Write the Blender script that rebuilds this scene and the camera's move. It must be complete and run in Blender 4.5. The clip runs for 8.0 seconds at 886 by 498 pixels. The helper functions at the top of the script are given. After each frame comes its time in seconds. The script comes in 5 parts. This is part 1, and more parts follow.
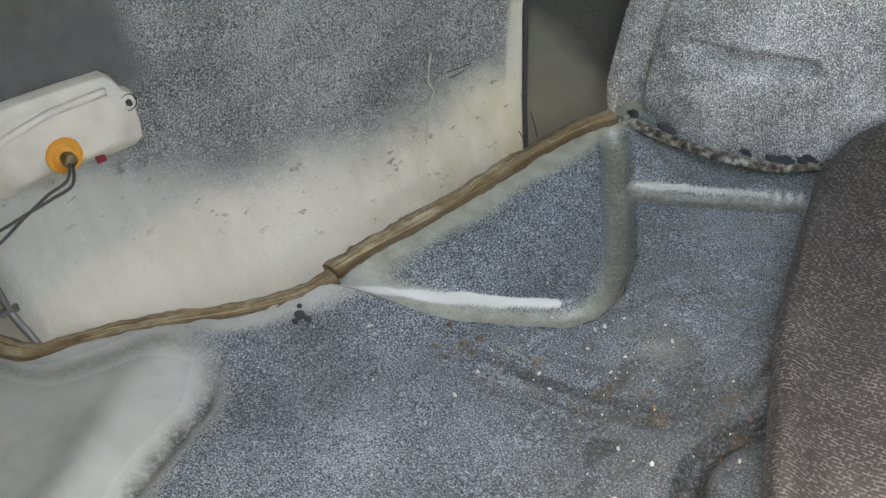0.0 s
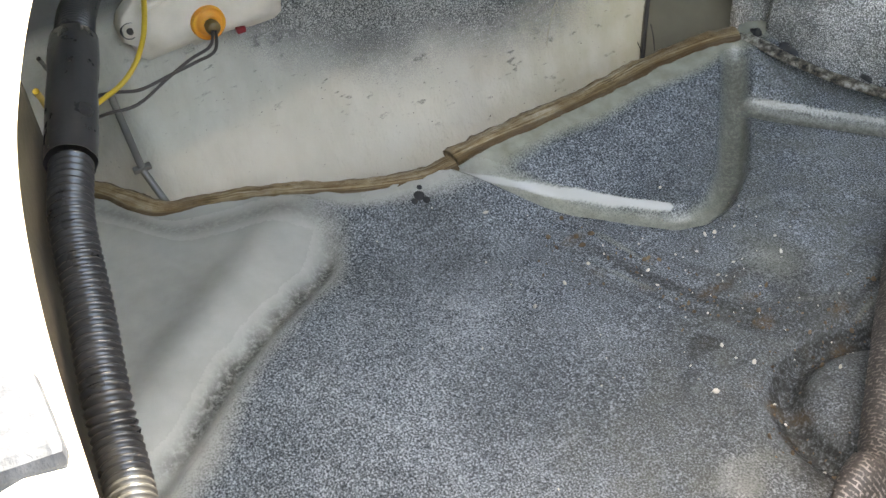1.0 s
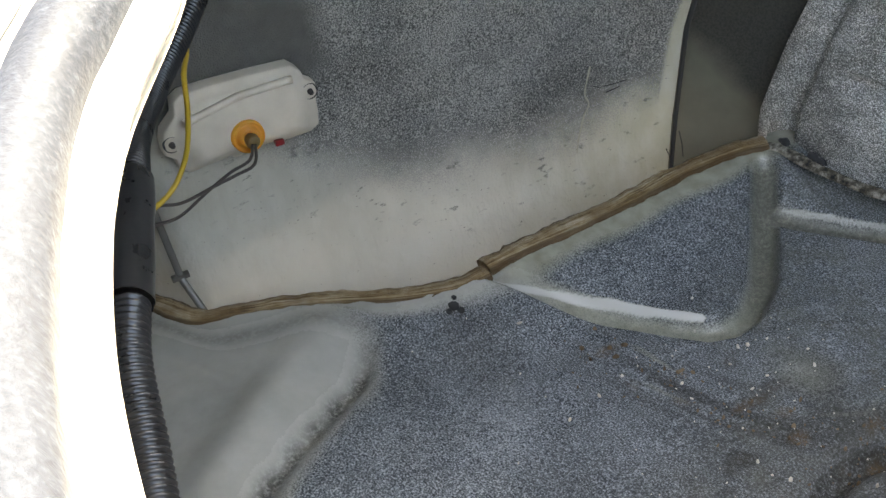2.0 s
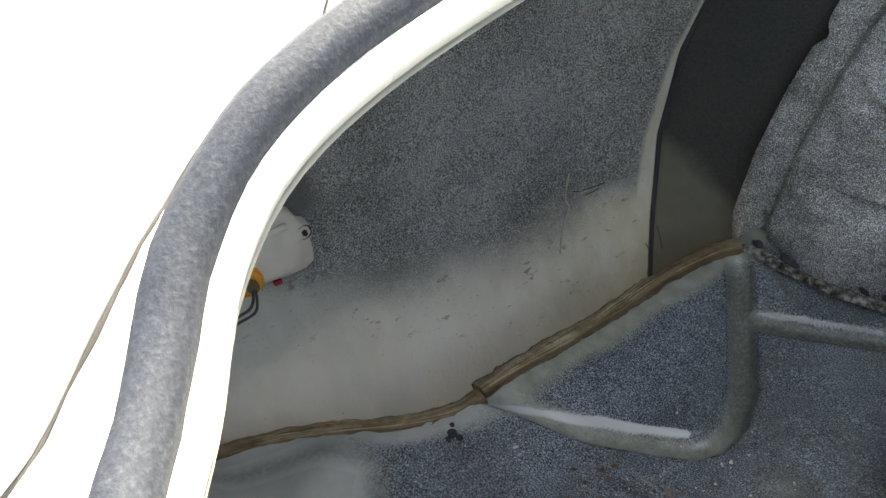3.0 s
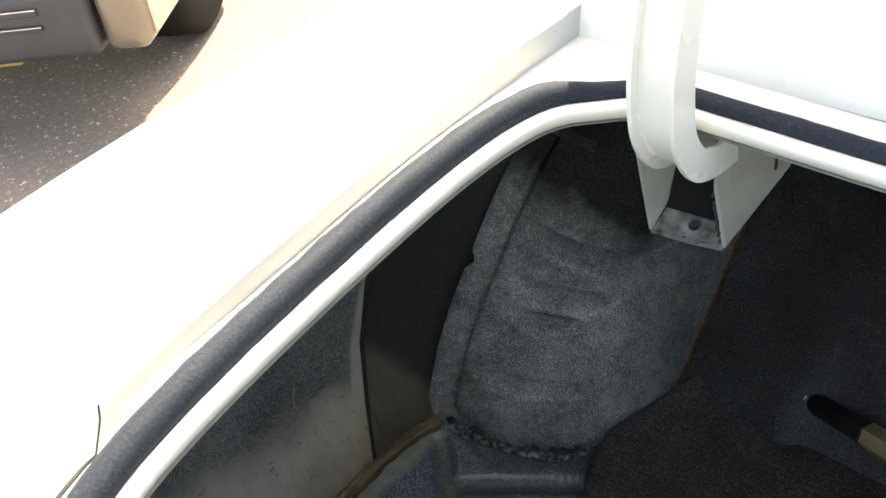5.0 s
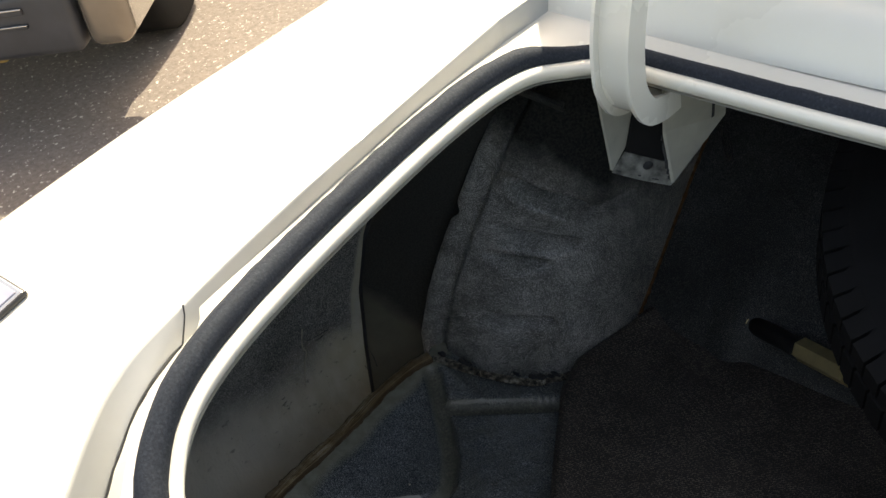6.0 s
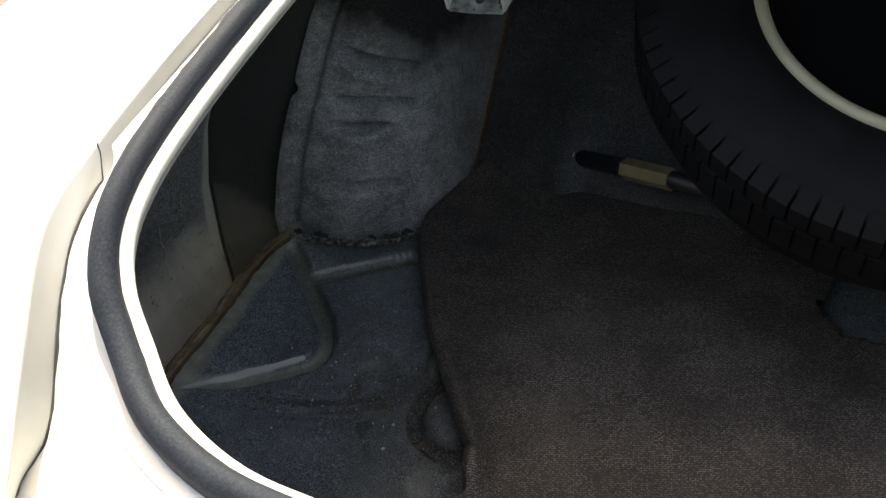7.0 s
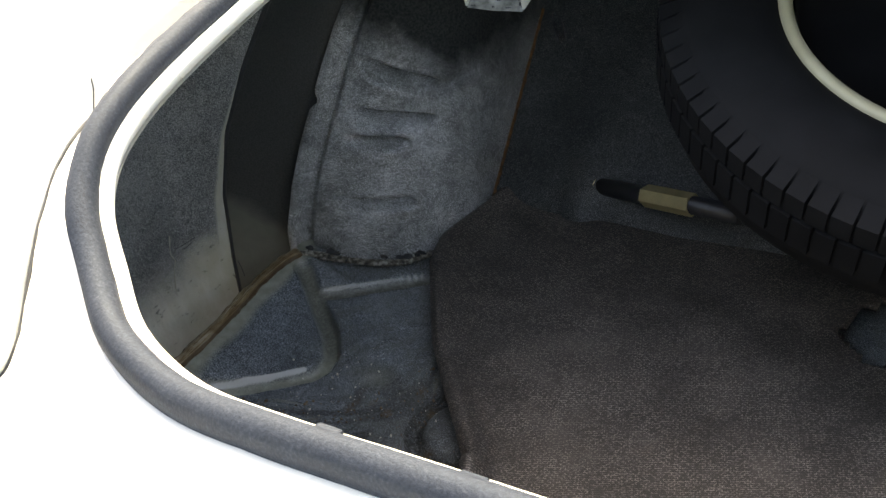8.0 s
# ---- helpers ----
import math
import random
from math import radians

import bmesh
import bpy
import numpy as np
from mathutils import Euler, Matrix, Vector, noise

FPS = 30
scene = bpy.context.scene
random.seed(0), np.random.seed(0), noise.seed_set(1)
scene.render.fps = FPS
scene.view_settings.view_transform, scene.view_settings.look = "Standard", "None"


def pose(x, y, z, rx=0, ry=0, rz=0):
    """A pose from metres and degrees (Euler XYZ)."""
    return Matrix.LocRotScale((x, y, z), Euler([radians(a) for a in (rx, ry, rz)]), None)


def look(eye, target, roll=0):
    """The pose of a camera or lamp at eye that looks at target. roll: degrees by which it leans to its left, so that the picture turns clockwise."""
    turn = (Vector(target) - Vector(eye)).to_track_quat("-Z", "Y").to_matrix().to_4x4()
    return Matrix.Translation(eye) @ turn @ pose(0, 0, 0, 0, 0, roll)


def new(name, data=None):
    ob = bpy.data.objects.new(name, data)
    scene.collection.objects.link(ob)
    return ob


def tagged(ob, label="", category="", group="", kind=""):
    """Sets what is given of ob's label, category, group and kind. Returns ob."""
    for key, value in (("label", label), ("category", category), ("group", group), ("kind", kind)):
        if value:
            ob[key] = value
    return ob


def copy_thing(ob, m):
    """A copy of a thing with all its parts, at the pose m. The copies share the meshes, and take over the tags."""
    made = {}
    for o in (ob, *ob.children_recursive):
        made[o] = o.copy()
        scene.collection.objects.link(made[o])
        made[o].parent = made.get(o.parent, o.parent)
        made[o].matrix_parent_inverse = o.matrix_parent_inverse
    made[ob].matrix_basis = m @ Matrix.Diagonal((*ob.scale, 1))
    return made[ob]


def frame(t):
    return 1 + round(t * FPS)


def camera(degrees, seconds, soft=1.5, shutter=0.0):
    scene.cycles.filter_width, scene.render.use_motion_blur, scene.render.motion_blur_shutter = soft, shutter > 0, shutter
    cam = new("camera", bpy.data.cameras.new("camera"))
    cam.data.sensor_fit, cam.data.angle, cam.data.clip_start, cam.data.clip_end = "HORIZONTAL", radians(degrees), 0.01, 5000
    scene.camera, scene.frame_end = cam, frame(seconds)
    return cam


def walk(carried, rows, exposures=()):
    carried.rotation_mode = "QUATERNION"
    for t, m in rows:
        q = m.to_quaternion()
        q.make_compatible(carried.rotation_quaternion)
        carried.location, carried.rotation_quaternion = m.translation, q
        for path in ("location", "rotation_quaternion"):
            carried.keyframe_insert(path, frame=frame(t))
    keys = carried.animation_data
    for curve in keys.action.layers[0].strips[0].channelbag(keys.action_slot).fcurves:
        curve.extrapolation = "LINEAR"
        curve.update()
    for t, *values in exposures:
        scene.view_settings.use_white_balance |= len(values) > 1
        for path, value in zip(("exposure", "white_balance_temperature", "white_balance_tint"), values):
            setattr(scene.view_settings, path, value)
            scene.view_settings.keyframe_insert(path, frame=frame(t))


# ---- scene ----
cam = camera(40.0, 8.0, soft=1.5)
# seconds, eye, target, roll
PATH = [
    (0, (0.064, -0.034, 0.578), (-1.376, 0.707, -0.596), -11.7),
    (0.5, (0.088, -0.056, 0.568), (-1.348, 0.616, -0.651), -10.2),
    (1, (0.081, -0.097, 0.579), (-1.357, 0.512, -0.67), -9.1),
    (1.5, (0.086, -0.099, 0.593), (-1.401, 0.465, -0.62), -9.1),
    (2, (0.07, -0.101, 0.611), (-1.442, 0.527, -0.537), -9.2),
    (2.2, (0.038, -0.119, 0.648), (-1.45, 0.563, -0.501), -8.5),
    (3.3, (0.037, -0.046, 0.793), (-1.417, 0.586, -0.426), -13.3),
    (3.5, (0.057, -0.039, 0.819), (-1.353, 0.654, -0.418), -13.2),
    (3.8, (0.087, -0.034, 0.861), (-1.273, 0.758, -0.373), -12.1),
    (4, (0.108, -0.03, 0.89), (-1.207, 0.841, -0.339), -11.1),
    (4.5, (0.133, -0.051, 0.965), (-1.154, 0.931, -0.21), -12.6),
    (4.7, (0.141, -0.059, 0.994), (-1.134, 0.942, -0.176), -12.1),
    (5.8, (0.305, -0.21, 1.11), (-0.943, 0.824, -0.061), -11.6),
    (6, (0.303, -0.246, 1.119), (-0.913, 0.809, -0.067), -11.9),
    (6.5, (0.306, -0.361, 1.127), (-0.751, 0.796, -0.114), -12.7),
    (7, (0.314, -0.448, 1.09), (-0.594, 0.786, -0.196), -12.5),
    (7.5, (0.329, -0.464, 1.046), (-0.634, 0.753, -0.214), -11.2),
    (8, (0.353, -0.482, 0.954), (-0.649, 0.833, -0.171), -10.2),
]
EXPOSURES = [(0.0, 4.75, 11600, 11), (1.0, 4.65, 11400, 11), (1.5, 4.55, 11200, 11), (2.0, 4.15, 11000, 11), (3.5, 3.40, 10300, 10), (4.5, 3.00, 10300, 10), (6.0, 1.60, 10300, 10), (6.5, 1.15, 10200, 10), (7.0, 1.90, 10100, 10), (7.5, 2.65, 10100, 10), (8.0, 2.90, 10100, 10)]
walk(cam, [(t, look(eye, target, roll)) for t, eye, target, roll in PATH], EXPOSURES)

# ---- light: a clear day, sun ahead of the car, the raised lid shades the boot ----
SUN_AZIMUTH, SUN_ELEVATION = 116.0, 52.0   # degrees; azimuth counted from +x towards +y
world = bpy.data.worlds.new("sky")
scene.world = world
world.use_nodes = True
nt = world.node_tree
sky = nt.nodes.new("ShaderNodeTexSky")
sky.sky_type = "NISHITA"
sky.sun_disc = False
sky.air_density, sky.dust_density, sky.ozone_density = 0.8, 2.2, 0.6
sky.sun_elevation = radians(SUN_ELEVATION)
sky.sun_rotation = radians(90.0 - SUN_AZIMUTH)
nt.links.new(sky.outputs["Color"], nt.nodes["Background"].inputs["Color"])
nt.nodes["Background"].inputs["Strength"].default_value = 0.15
sun_data = bpy.data.lights.new("sun", "SUN")
sun_data.energy, sun_data.angle, sun_data.color = 3.0, radians(0.5), (0.90, 0.96, 1.0)
sun = new("sun", sun_data)
sun_way = Vector((math.cos(radians(SUN_AZIMUTH)) * math.cos(radians(SUN_ELEVATION)), math.sin(radians(SUN_AZIMUTH)) * math.cos(radians(SUN_ELEVATION)), math.sin(radians(SUN_ELEVATION))))
sun.matrix_world = look(sun_way * 20, (0, 0, 0))


# ---- materials ----
def mat_new(name):
    m = bpy.data.materials.new(name)
    m.use_nodes = True
    t = m.node_tree
    return m, t, t.nodes["Principled BSDF"]


def node(t, kind, **inputs):
    n = t.nodes.new(kind)
    for k, v in inputs.items():
        n.inputs[k.replace("_", " ")].default_value = v
    return n


def coords(t, scale=1.0):
    c = t.nodes.new("ShaderNodeTexCoord")
    mp = t.nodes.new("ShaderNodeMapping")
    mp.inputs["Scale"].default_value = scale if isinstance(scale, tuple) else (scale,) * 3
    t.links.new(c.outputs["Object"], mp.inputs["Vector"])
    return mp.outputs["Vector"]


def noise_tex(t, vec, scale, detail=4.0, rough=0.55):
    n = node(t, "ShaderNodeTexNoise", Scale=scale, Detail=detail, Roughness=rough)
    t.links.new(vec, n.inputs["Vector"])
    return n.outputs["Fac"]


def ramp(t, fac, stops):
    r = t.nodes.new("ShaderNodeValToRGB")
    e = r.color_ramp.elements
    while len(e) < len(stops):
        e.new(0.5)
    for el, (p, c) in zip(e, stops):
        el.position = p
        el.color = (*c, 1.0) if len(c) == 3 else c
    t.links.new(fac, r.inputs["Fac"])
    return r.outputs["Color"]


def mixc(t, fac, a, b, mode="MIX"):
    m = t.nodes.new("ShaderNodeMix")
    m.data_type, m.blend_type = "RGBA", mode
    for sock, v in ((m.inputs[0], fac), (m.inputs[6], a), (m.inputs[7], b)):
        if isinstance(v, (int, float)):
            sock.default_value = v
        elif isinstance(v, tuple):
            sock.default_value = (*v, 1.0)
        else:
            t.links.new(v, sock)
    return m.outputs[2]


def maths(t, op, a, b=0.0, c=0.0, clamp=False):
    m = t.nodes.new("ShaderNodeMath")
    m.operation, m.use_clamp = op, clamp
    for i, v in enumerate((a, b, c)):
        if isinstance(v, (int, float)):
            m.inputs[i].default_value = v
        else:
            t.links.new(v, m.inputs[i])
    return m.outputs[0]


def bump(t, bsdf, height, strength=0.3, distance=0.002):
    b = node(t, "ShaderNodeBump", Strength=strength, Distance=distance)
    t.links.new(height, b.inputs["Height"])
    t.links.new(b.outputs["Normal"], bsdf.inputs["Normal"])


def simple(name, color, rough=0.5, metal=0.0, vary=0.15, scale=30.0, bump_s=0.1, bump_scale=400.0, coat=0.0):
    """A paint, rubber or metal with stains and fine grain."""
    m, t, b = mat_new(name)
    v = coords(t)
    big = noise_tex(t, v, scale, 5.0)
    fine = noise_tex(t, v, bump_scale, 3.0)
    dark = tuple(c * (1 - vary) for c in color)
    lite = tuple(min(1.0, c * (1 + vary)) for c in color)
    t.links.new(ramp(t, big, [(0.3, dark), (0.7, lite)]), b.inputs["Base Color"])
    r = maths(t, "MULTIPLY_ADD", big, 0.25, rough - 0.12, clamp=True)
    t.links.new(r, b.inputs["Roughness"])
    b.inputs["Metallic"].default_value = metal
    b.inputs["Coat Weight"].default_value = coat
    bump(t, b, fine, bump_s, 0.001)
    return m


def speckle_nodes(t, v, lift=0.0, size=740.0):
    """Boot spatter paint: dark blue-grey with light and dark flecks; lift makes it denser in light flecks."""
    n1 = noise_tex(t, v, 0.98 * size, 1.8, 0.5)
    n2 = noise_tex(t, v, 2.6 * size, 2.0, 0.5)
    n3 = noise_tex(t, v, 9.0, 5.0, 0.6)
    n4 = noise_tex(t, v, 110.0, 3.0, 0.6)
    k = maths(t, "ADD", maths(t, "MULTIPLY", n1, 0.74), maths(t, "MULTIPLY", n2, 0.26))
    k = maths(t, "ADD", k, maths(t, "MULTIPLY_ADD", n4, 0.10, -0.05 + lift))
    k = maths(t, "ADD", k, maths(t, "MULTIPLY_ADD", n3, 0.22, -0.11))
    c = ramp(t, k, [(0.36, (0.026, 0.030, 0.034)), (0.45, (0.076, 0.086, 0.092)), (0.52, (0.150, 0.167, 0.176)), (0.585, (0.275, 0.298, 0.310)), (0.67, (0.48, 0.505, 0.52))])
    return c, n1


def speckle(name, lift=0.0, size=740.0, relief=0.0012, tint=(1.02, 1.01, 0.97)):
    m, t, b = mat_new(name)
    v = coords(t)
    c, n1 = speckle_nodes(t, v, lift, size)
    c = mixc(t, 1.0, c, tint, "MULTIPLY")
    t.links.new(c, b.inputs["Base Color"])
    b.inputs["Roughness"].default_value = 0.30
    b.inputs["Specular IOR Level"].default_value = 0.3
    bump(t, b, n1, 0.6, relief)
    return m


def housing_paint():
    """Wheel housing: coarse spatter paint below, smooth above the pressed ribs; light below and shade above are put
    into the colour.
    """
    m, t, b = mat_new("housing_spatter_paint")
    v = coords(t)
    n1 = noise_tex(t, v, 980.0, 2.0, 0.5)
    n2 = noise_tex(t, v, 1500.0, 2.0, 0.5)
    n3 = noise_tex(t, v, 16.0, 5.0, 0.6)
    n4 = noise_tex(t, v, 75.0, 4.0, 0.6)
    k = maths(t, "ADD", maths(t, "MULTIPLY", n1, 0.65), maths(t, "MULTIPLY", n2, 0.35))
    k = maths(t, "ADD", k, maths(t, "ADD", maths(t, "MULTIPLY_ADD", n3, 0.20, -0.10), maths(t, "MULTIPLY_ADD", n4, 0.10, -0.05)))
    c = ramp(t, k, [(0.38, (0.048, 0.050, 0.048)), (0.45, (0.115, 0.120, 0.116)), (0.51, (0.225, 0.233, 0.226)), (0.555, (0.48, 0.49, 0.485)), (0.60, (0.90, 0.91, 0.90))])
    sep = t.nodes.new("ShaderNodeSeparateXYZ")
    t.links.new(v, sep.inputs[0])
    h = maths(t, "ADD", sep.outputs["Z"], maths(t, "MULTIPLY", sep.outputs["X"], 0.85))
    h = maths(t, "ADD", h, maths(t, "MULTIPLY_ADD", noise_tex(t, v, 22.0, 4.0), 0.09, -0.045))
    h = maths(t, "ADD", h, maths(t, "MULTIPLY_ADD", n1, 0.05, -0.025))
    # upper part darkened in colour for its shade under the deck
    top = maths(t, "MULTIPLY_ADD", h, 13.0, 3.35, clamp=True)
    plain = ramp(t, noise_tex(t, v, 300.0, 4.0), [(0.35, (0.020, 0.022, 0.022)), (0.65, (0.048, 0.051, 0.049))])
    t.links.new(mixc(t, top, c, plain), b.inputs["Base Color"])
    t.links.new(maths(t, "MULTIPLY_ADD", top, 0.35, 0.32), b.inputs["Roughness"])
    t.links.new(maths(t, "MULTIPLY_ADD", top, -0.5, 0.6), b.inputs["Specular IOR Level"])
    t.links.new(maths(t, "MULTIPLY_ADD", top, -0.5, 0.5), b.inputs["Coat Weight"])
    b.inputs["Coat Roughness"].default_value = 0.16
    bump(t, b, maths(t, "ADD", maths(t, "MULTIPLY", n1, 0.55), maths(t, "MULTIPLY", n4, 0.7)), 0.55, 0.005)
    return m


def wall_paint():
    """Inner quarter panel: bare grey-green paint below, spatter paint drifting in above a soft, wandering edge."""
    m, t, b = mat_new("quarter_paint")
    v = coords(t)
    sp, n1 = speckle_nodes(t, v, 0.045)
    sp = mixc(t, 1.0, sp, (1.04, 1.0, 0.95), "MULTIPLY")
    sep = t.nodes.new("ShaderNodeSeparateXYZ")
    t.links.new(v, sep.inputs[0])
    y, z = sep.outputs["Y"], sep.outputs["Z"]
    wob = noise_tex(t, v, 14.0, 4.0)
    # edge height along the panel: high at the lamp, lower in the middle, rising again at the seam
    d = maths(t, "SUBTRACT", y, 0.40)
    edge = maths(t, "MULTIPLY_ADD", maths(t, "MULTIPLY", d, d), 1.3, 0.0)
    e2 = maths(t, "SUBTRACT", y, maths(t, "MULTIPLY_ADD", z, 0.125, 0.534))
    climb = maths(t, "MULTIPLY", maths(t, "MAXIMUM", maths(t, "ADD", e2, 0.016), 0.0), 11.0)
    edge = maths(t, "ADD", edge, climb)
    edge = maths(t, "ADD", edge, maths(t, "MULTIPLY_ADD", wob, 0.07, -0.035))
    grain = maths(t, "MULTIPLY_ADD", n1, 0.12, -0.06)
    h = maths(t, "ADD", maths(t, "SUBTRACT", z, edge), grain)
    mask = maths(t, "MULTIPLY_ADD", h, 26.0, 0.45, clamp=True)
    big = noise_tex(t, v, 6.0, 4.0)
    n5 = noise_tex(t, v, 60.0, 4.0)
    # greyer towards the lamp, more olive towards the seam
    along = maths(t, "MULTIPLY_ADD", y, 6.0, -2.0, clamp=True)
    grey = ramp(t, big, [(0.3, (0.42, 0.43, 0.39)), (0.7, (0.57, 0.58, 0.53))])
    olive = ramp(t, big, [(0.3, (0.40, 0.40, 0.31)), (0.7, (0.53, 0.528, 0.42))])
    bare = mixc(t, along, grey, olive)
    streak = maths(t, "MULTIPLY_ADD", noise_tex(t, coords(t, (1.0, 1.0, 0.45)), 42.0, 4.0), 3.2, -1.35, clamp=True)
    bare = mixc(t, maths(t, "MULTIPLY", streak, 0.7), bare, (0.60, 0.61, 0.57))
    near = maths(t, "MULTIPLY_ADD", h, 14.0, 1.35, clamp=True)
    marks = maths(t, "MULTIPLY", near, maths(t, "MULTIPLY_ADD", noise_tex(t, coords(t, (1.0, 0.45, 1.0)), 150.0, 3.5), 12.0, -7.5, clamp=True))
    nicks = maths(t, "MULTIPLY_ADD", noise_tex(t, coords(t, (1.0, 0.6, 1.0)), 420.0, 1.5), 16.0, -11.6, clamp=True)
    bare = mixc(t, maths(t, "MULTIPLY", marks, 0.75), bare, (0.09, 0.10, 0.10))
    bare = mixc(t, maths(t, "MULTIPLY", nicks, 0.8), bare, (0.07, 0.075, 0.075))
    col = mixc(t, mask, bare, sp)
    # smooth dark grey behind and above the lamp, its soft shadow painted in
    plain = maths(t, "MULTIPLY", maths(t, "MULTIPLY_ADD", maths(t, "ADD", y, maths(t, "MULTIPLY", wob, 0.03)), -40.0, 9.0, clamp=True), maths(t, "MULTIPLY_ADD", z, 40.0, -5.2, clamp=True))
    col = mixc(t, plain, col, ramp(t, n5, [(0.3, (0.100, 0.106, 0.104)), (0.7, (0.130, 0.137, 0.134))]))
    t.links.new(col, b.inputs["Base Color"])
    t.links.new(maths(t, "MULTIPLY_ADD", mask, 0.08, 0.34), b.inputs["Roughness"])
    b.inputs["Specular IOR Level"].default_value = 0.3
    drips = noise_tex(t, coords(t, (1.0, 1.0, 0.4)), 85.0, 3.0)
    bump(t, b, mixc(t, mask, maths(t, "ADD", maths(t, "MULTIPLY", n5, 1.6), drips), n1), 0.6, 0.0026)
    return m


def corner_paint():
    """Corner panel beside the wheel housing: smooth dark grey, an olive bare patch low down by the seam."""
    m, t, b = mat_new("corner_paint")
    v = coords(t)
    sep = t.nodes.new("ShaderNodeSeparateXYZ")
    t.links.new(v, sep.inputs[0])
    x, z = sep.outputs["X"], sep.outputs["Z"]
    wob = maths(t, "MULTIPLY_ADD", noise_tex(t, v, 16.0, 3.0), 0.05, -0.025)
    h = maths(t, "ADD", maths(t, "ADD", maths(t, "MULTIPLY", maths(t, "ADD", x, 0.78), 1.1), z), wob)
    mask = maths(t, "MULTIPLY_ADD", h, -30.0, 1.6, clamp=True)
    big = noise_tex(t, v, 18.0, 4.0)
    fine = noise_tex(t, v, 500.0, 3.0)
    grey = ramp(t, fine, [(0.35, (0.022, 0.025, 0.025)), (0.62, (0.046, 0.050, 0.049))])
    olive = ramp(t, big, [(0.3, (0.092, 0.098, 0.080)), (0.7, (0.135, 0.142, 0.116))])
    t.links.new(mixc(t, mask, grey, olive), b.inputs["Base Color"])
    b.inputs["Roughness"].default_value = 0.5
    bump(t, b, fine, 0.15, 0.001)
    return m


def floor_paint():
    """Boot floor: spatter paint; bare paint, dirt, rust, painted glint and shade where the mesh says so."""
    m, t, b = mat_new("floor_paint")
    v = coords(t)
    sp, n1 = speckle_nodes(t, v, 0.010)
    sp = mixc(t, 1.0, sp, (0.96, 1.0, 1.05), "MULTIPLY")
    sp = mixc(t, 0.08, sp, (0.19, 0.205, 0.21))
    at = t.nodes.new("ShaderNodeAttribute")
    at.attribute_name = "wear_glint"
    sep = t.nodes.new("ShaderNodeSeparateColor")
    t.links.new(at.outputs["Color"], sep.inputs[0])
    grain = maths(t, "MULTIPLY_ADD", n1, 1.2, -0.6)
    bare_mask = maths(t, "MULTIPLY_ADD", maths(t, "ADD", sep.outputs[0], maths(t, "MULTIPLY", grain, 0.6)), 1.6, -0.3, clamp=True)
    big = noise_tex(t, v, 8.0, 4.0)
    mid = noise_tex(t, v, 70.0, 4.0)
    bare = ramp(t, maths(t, "ADD", maths(t, "MULTIPLY", big, 0.7), maths(t, "MULTIPLY", mid, 0.3)), [(0.3, (0.37, 0.375, 0.345)), (0.7, (0.52, 0.53, 0.50))])
    sx = t.nodes.new("ShaderNodeSeparateXYZ")
    t.links.new(v, sx.inputs[0])
    old = ramp(t, mid, [(0.3, (0.280, 0.285, 0.225)), (0.7, (0.400, 0.405, 0.335))])
    bare = mixc(t, maths(t, "MULTIPLY_ADD", sx.outputs[1], 16.0, -3.7, clamp=True), bare, old)
    # the alpha channel whitens the groove flanks as a painted glint
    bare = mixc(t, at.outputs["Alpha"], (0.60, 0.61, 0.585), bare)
    # a thin greenish film of dried silt, worn through in flecks
    silt = noise_tex(t, v, 38.0, 6.0, 0.7)
    reach = maths(t, "MULTIPLY_ADD", maths(t, "ADD", maths(t, "ADD", sx.outputs[0], maths(t, "MULTIPLY", sx.outputs[1], 0.9)), maths(t, "MULTIPLY_ADD", big, 0.24, -0.12)), 9.0, 2.35, clamp=True)
    film = maths(t, "MULTIPLY", reach, maths(t, "MULTIPLY_ADD", silt, 2.4, -0.75, clamp=True))
    col = mixc(t, bare_mask, sp, bare)
    col = mixc(t, maths(t, "MULTIPLY", film, 0.62), col, (0.130, 0.134, 0.108))
    dn = noise_tex(t, v, 260.0, 5.0, 0.7)
    dirt = maths(t, "MULTIPLY", sep.outputs[1], maths(t, "MULTIPLY_ADD", dn, 3.2, -0.75, clamp=True), clamp=True)
    col = mixc(t, maths(t, "MULTIPLY", dirt, 0.9), col, (0.028, 0.027, 0.023))
    col = mixc(t, maths(t, "MULTIPLY", sep.outputs[2], maths(t, "MULTIPLY_ADD", dn, 3.0, -0.9, clamp=True)), col, (0.17, 0.105, 0.045))
    t.links.new(col, b.inputs["Base Color"])
    t.links.new(maths(t, "MULTIPLY_ADD", dirt, 0.5, 0.26), b.inputs["Roughness"])
    t.links.new(maths(t, "MULTIPLY_ADD", bare_mask, 0.42, 0.20), b.inputs["Specular IOR Level"])
    bump(t, b, maths(t, "MULTIPLY", n1, maths(t, "SUBTRACT", 1.15, bare_mask)), 0.35, 0.0012)
    return m


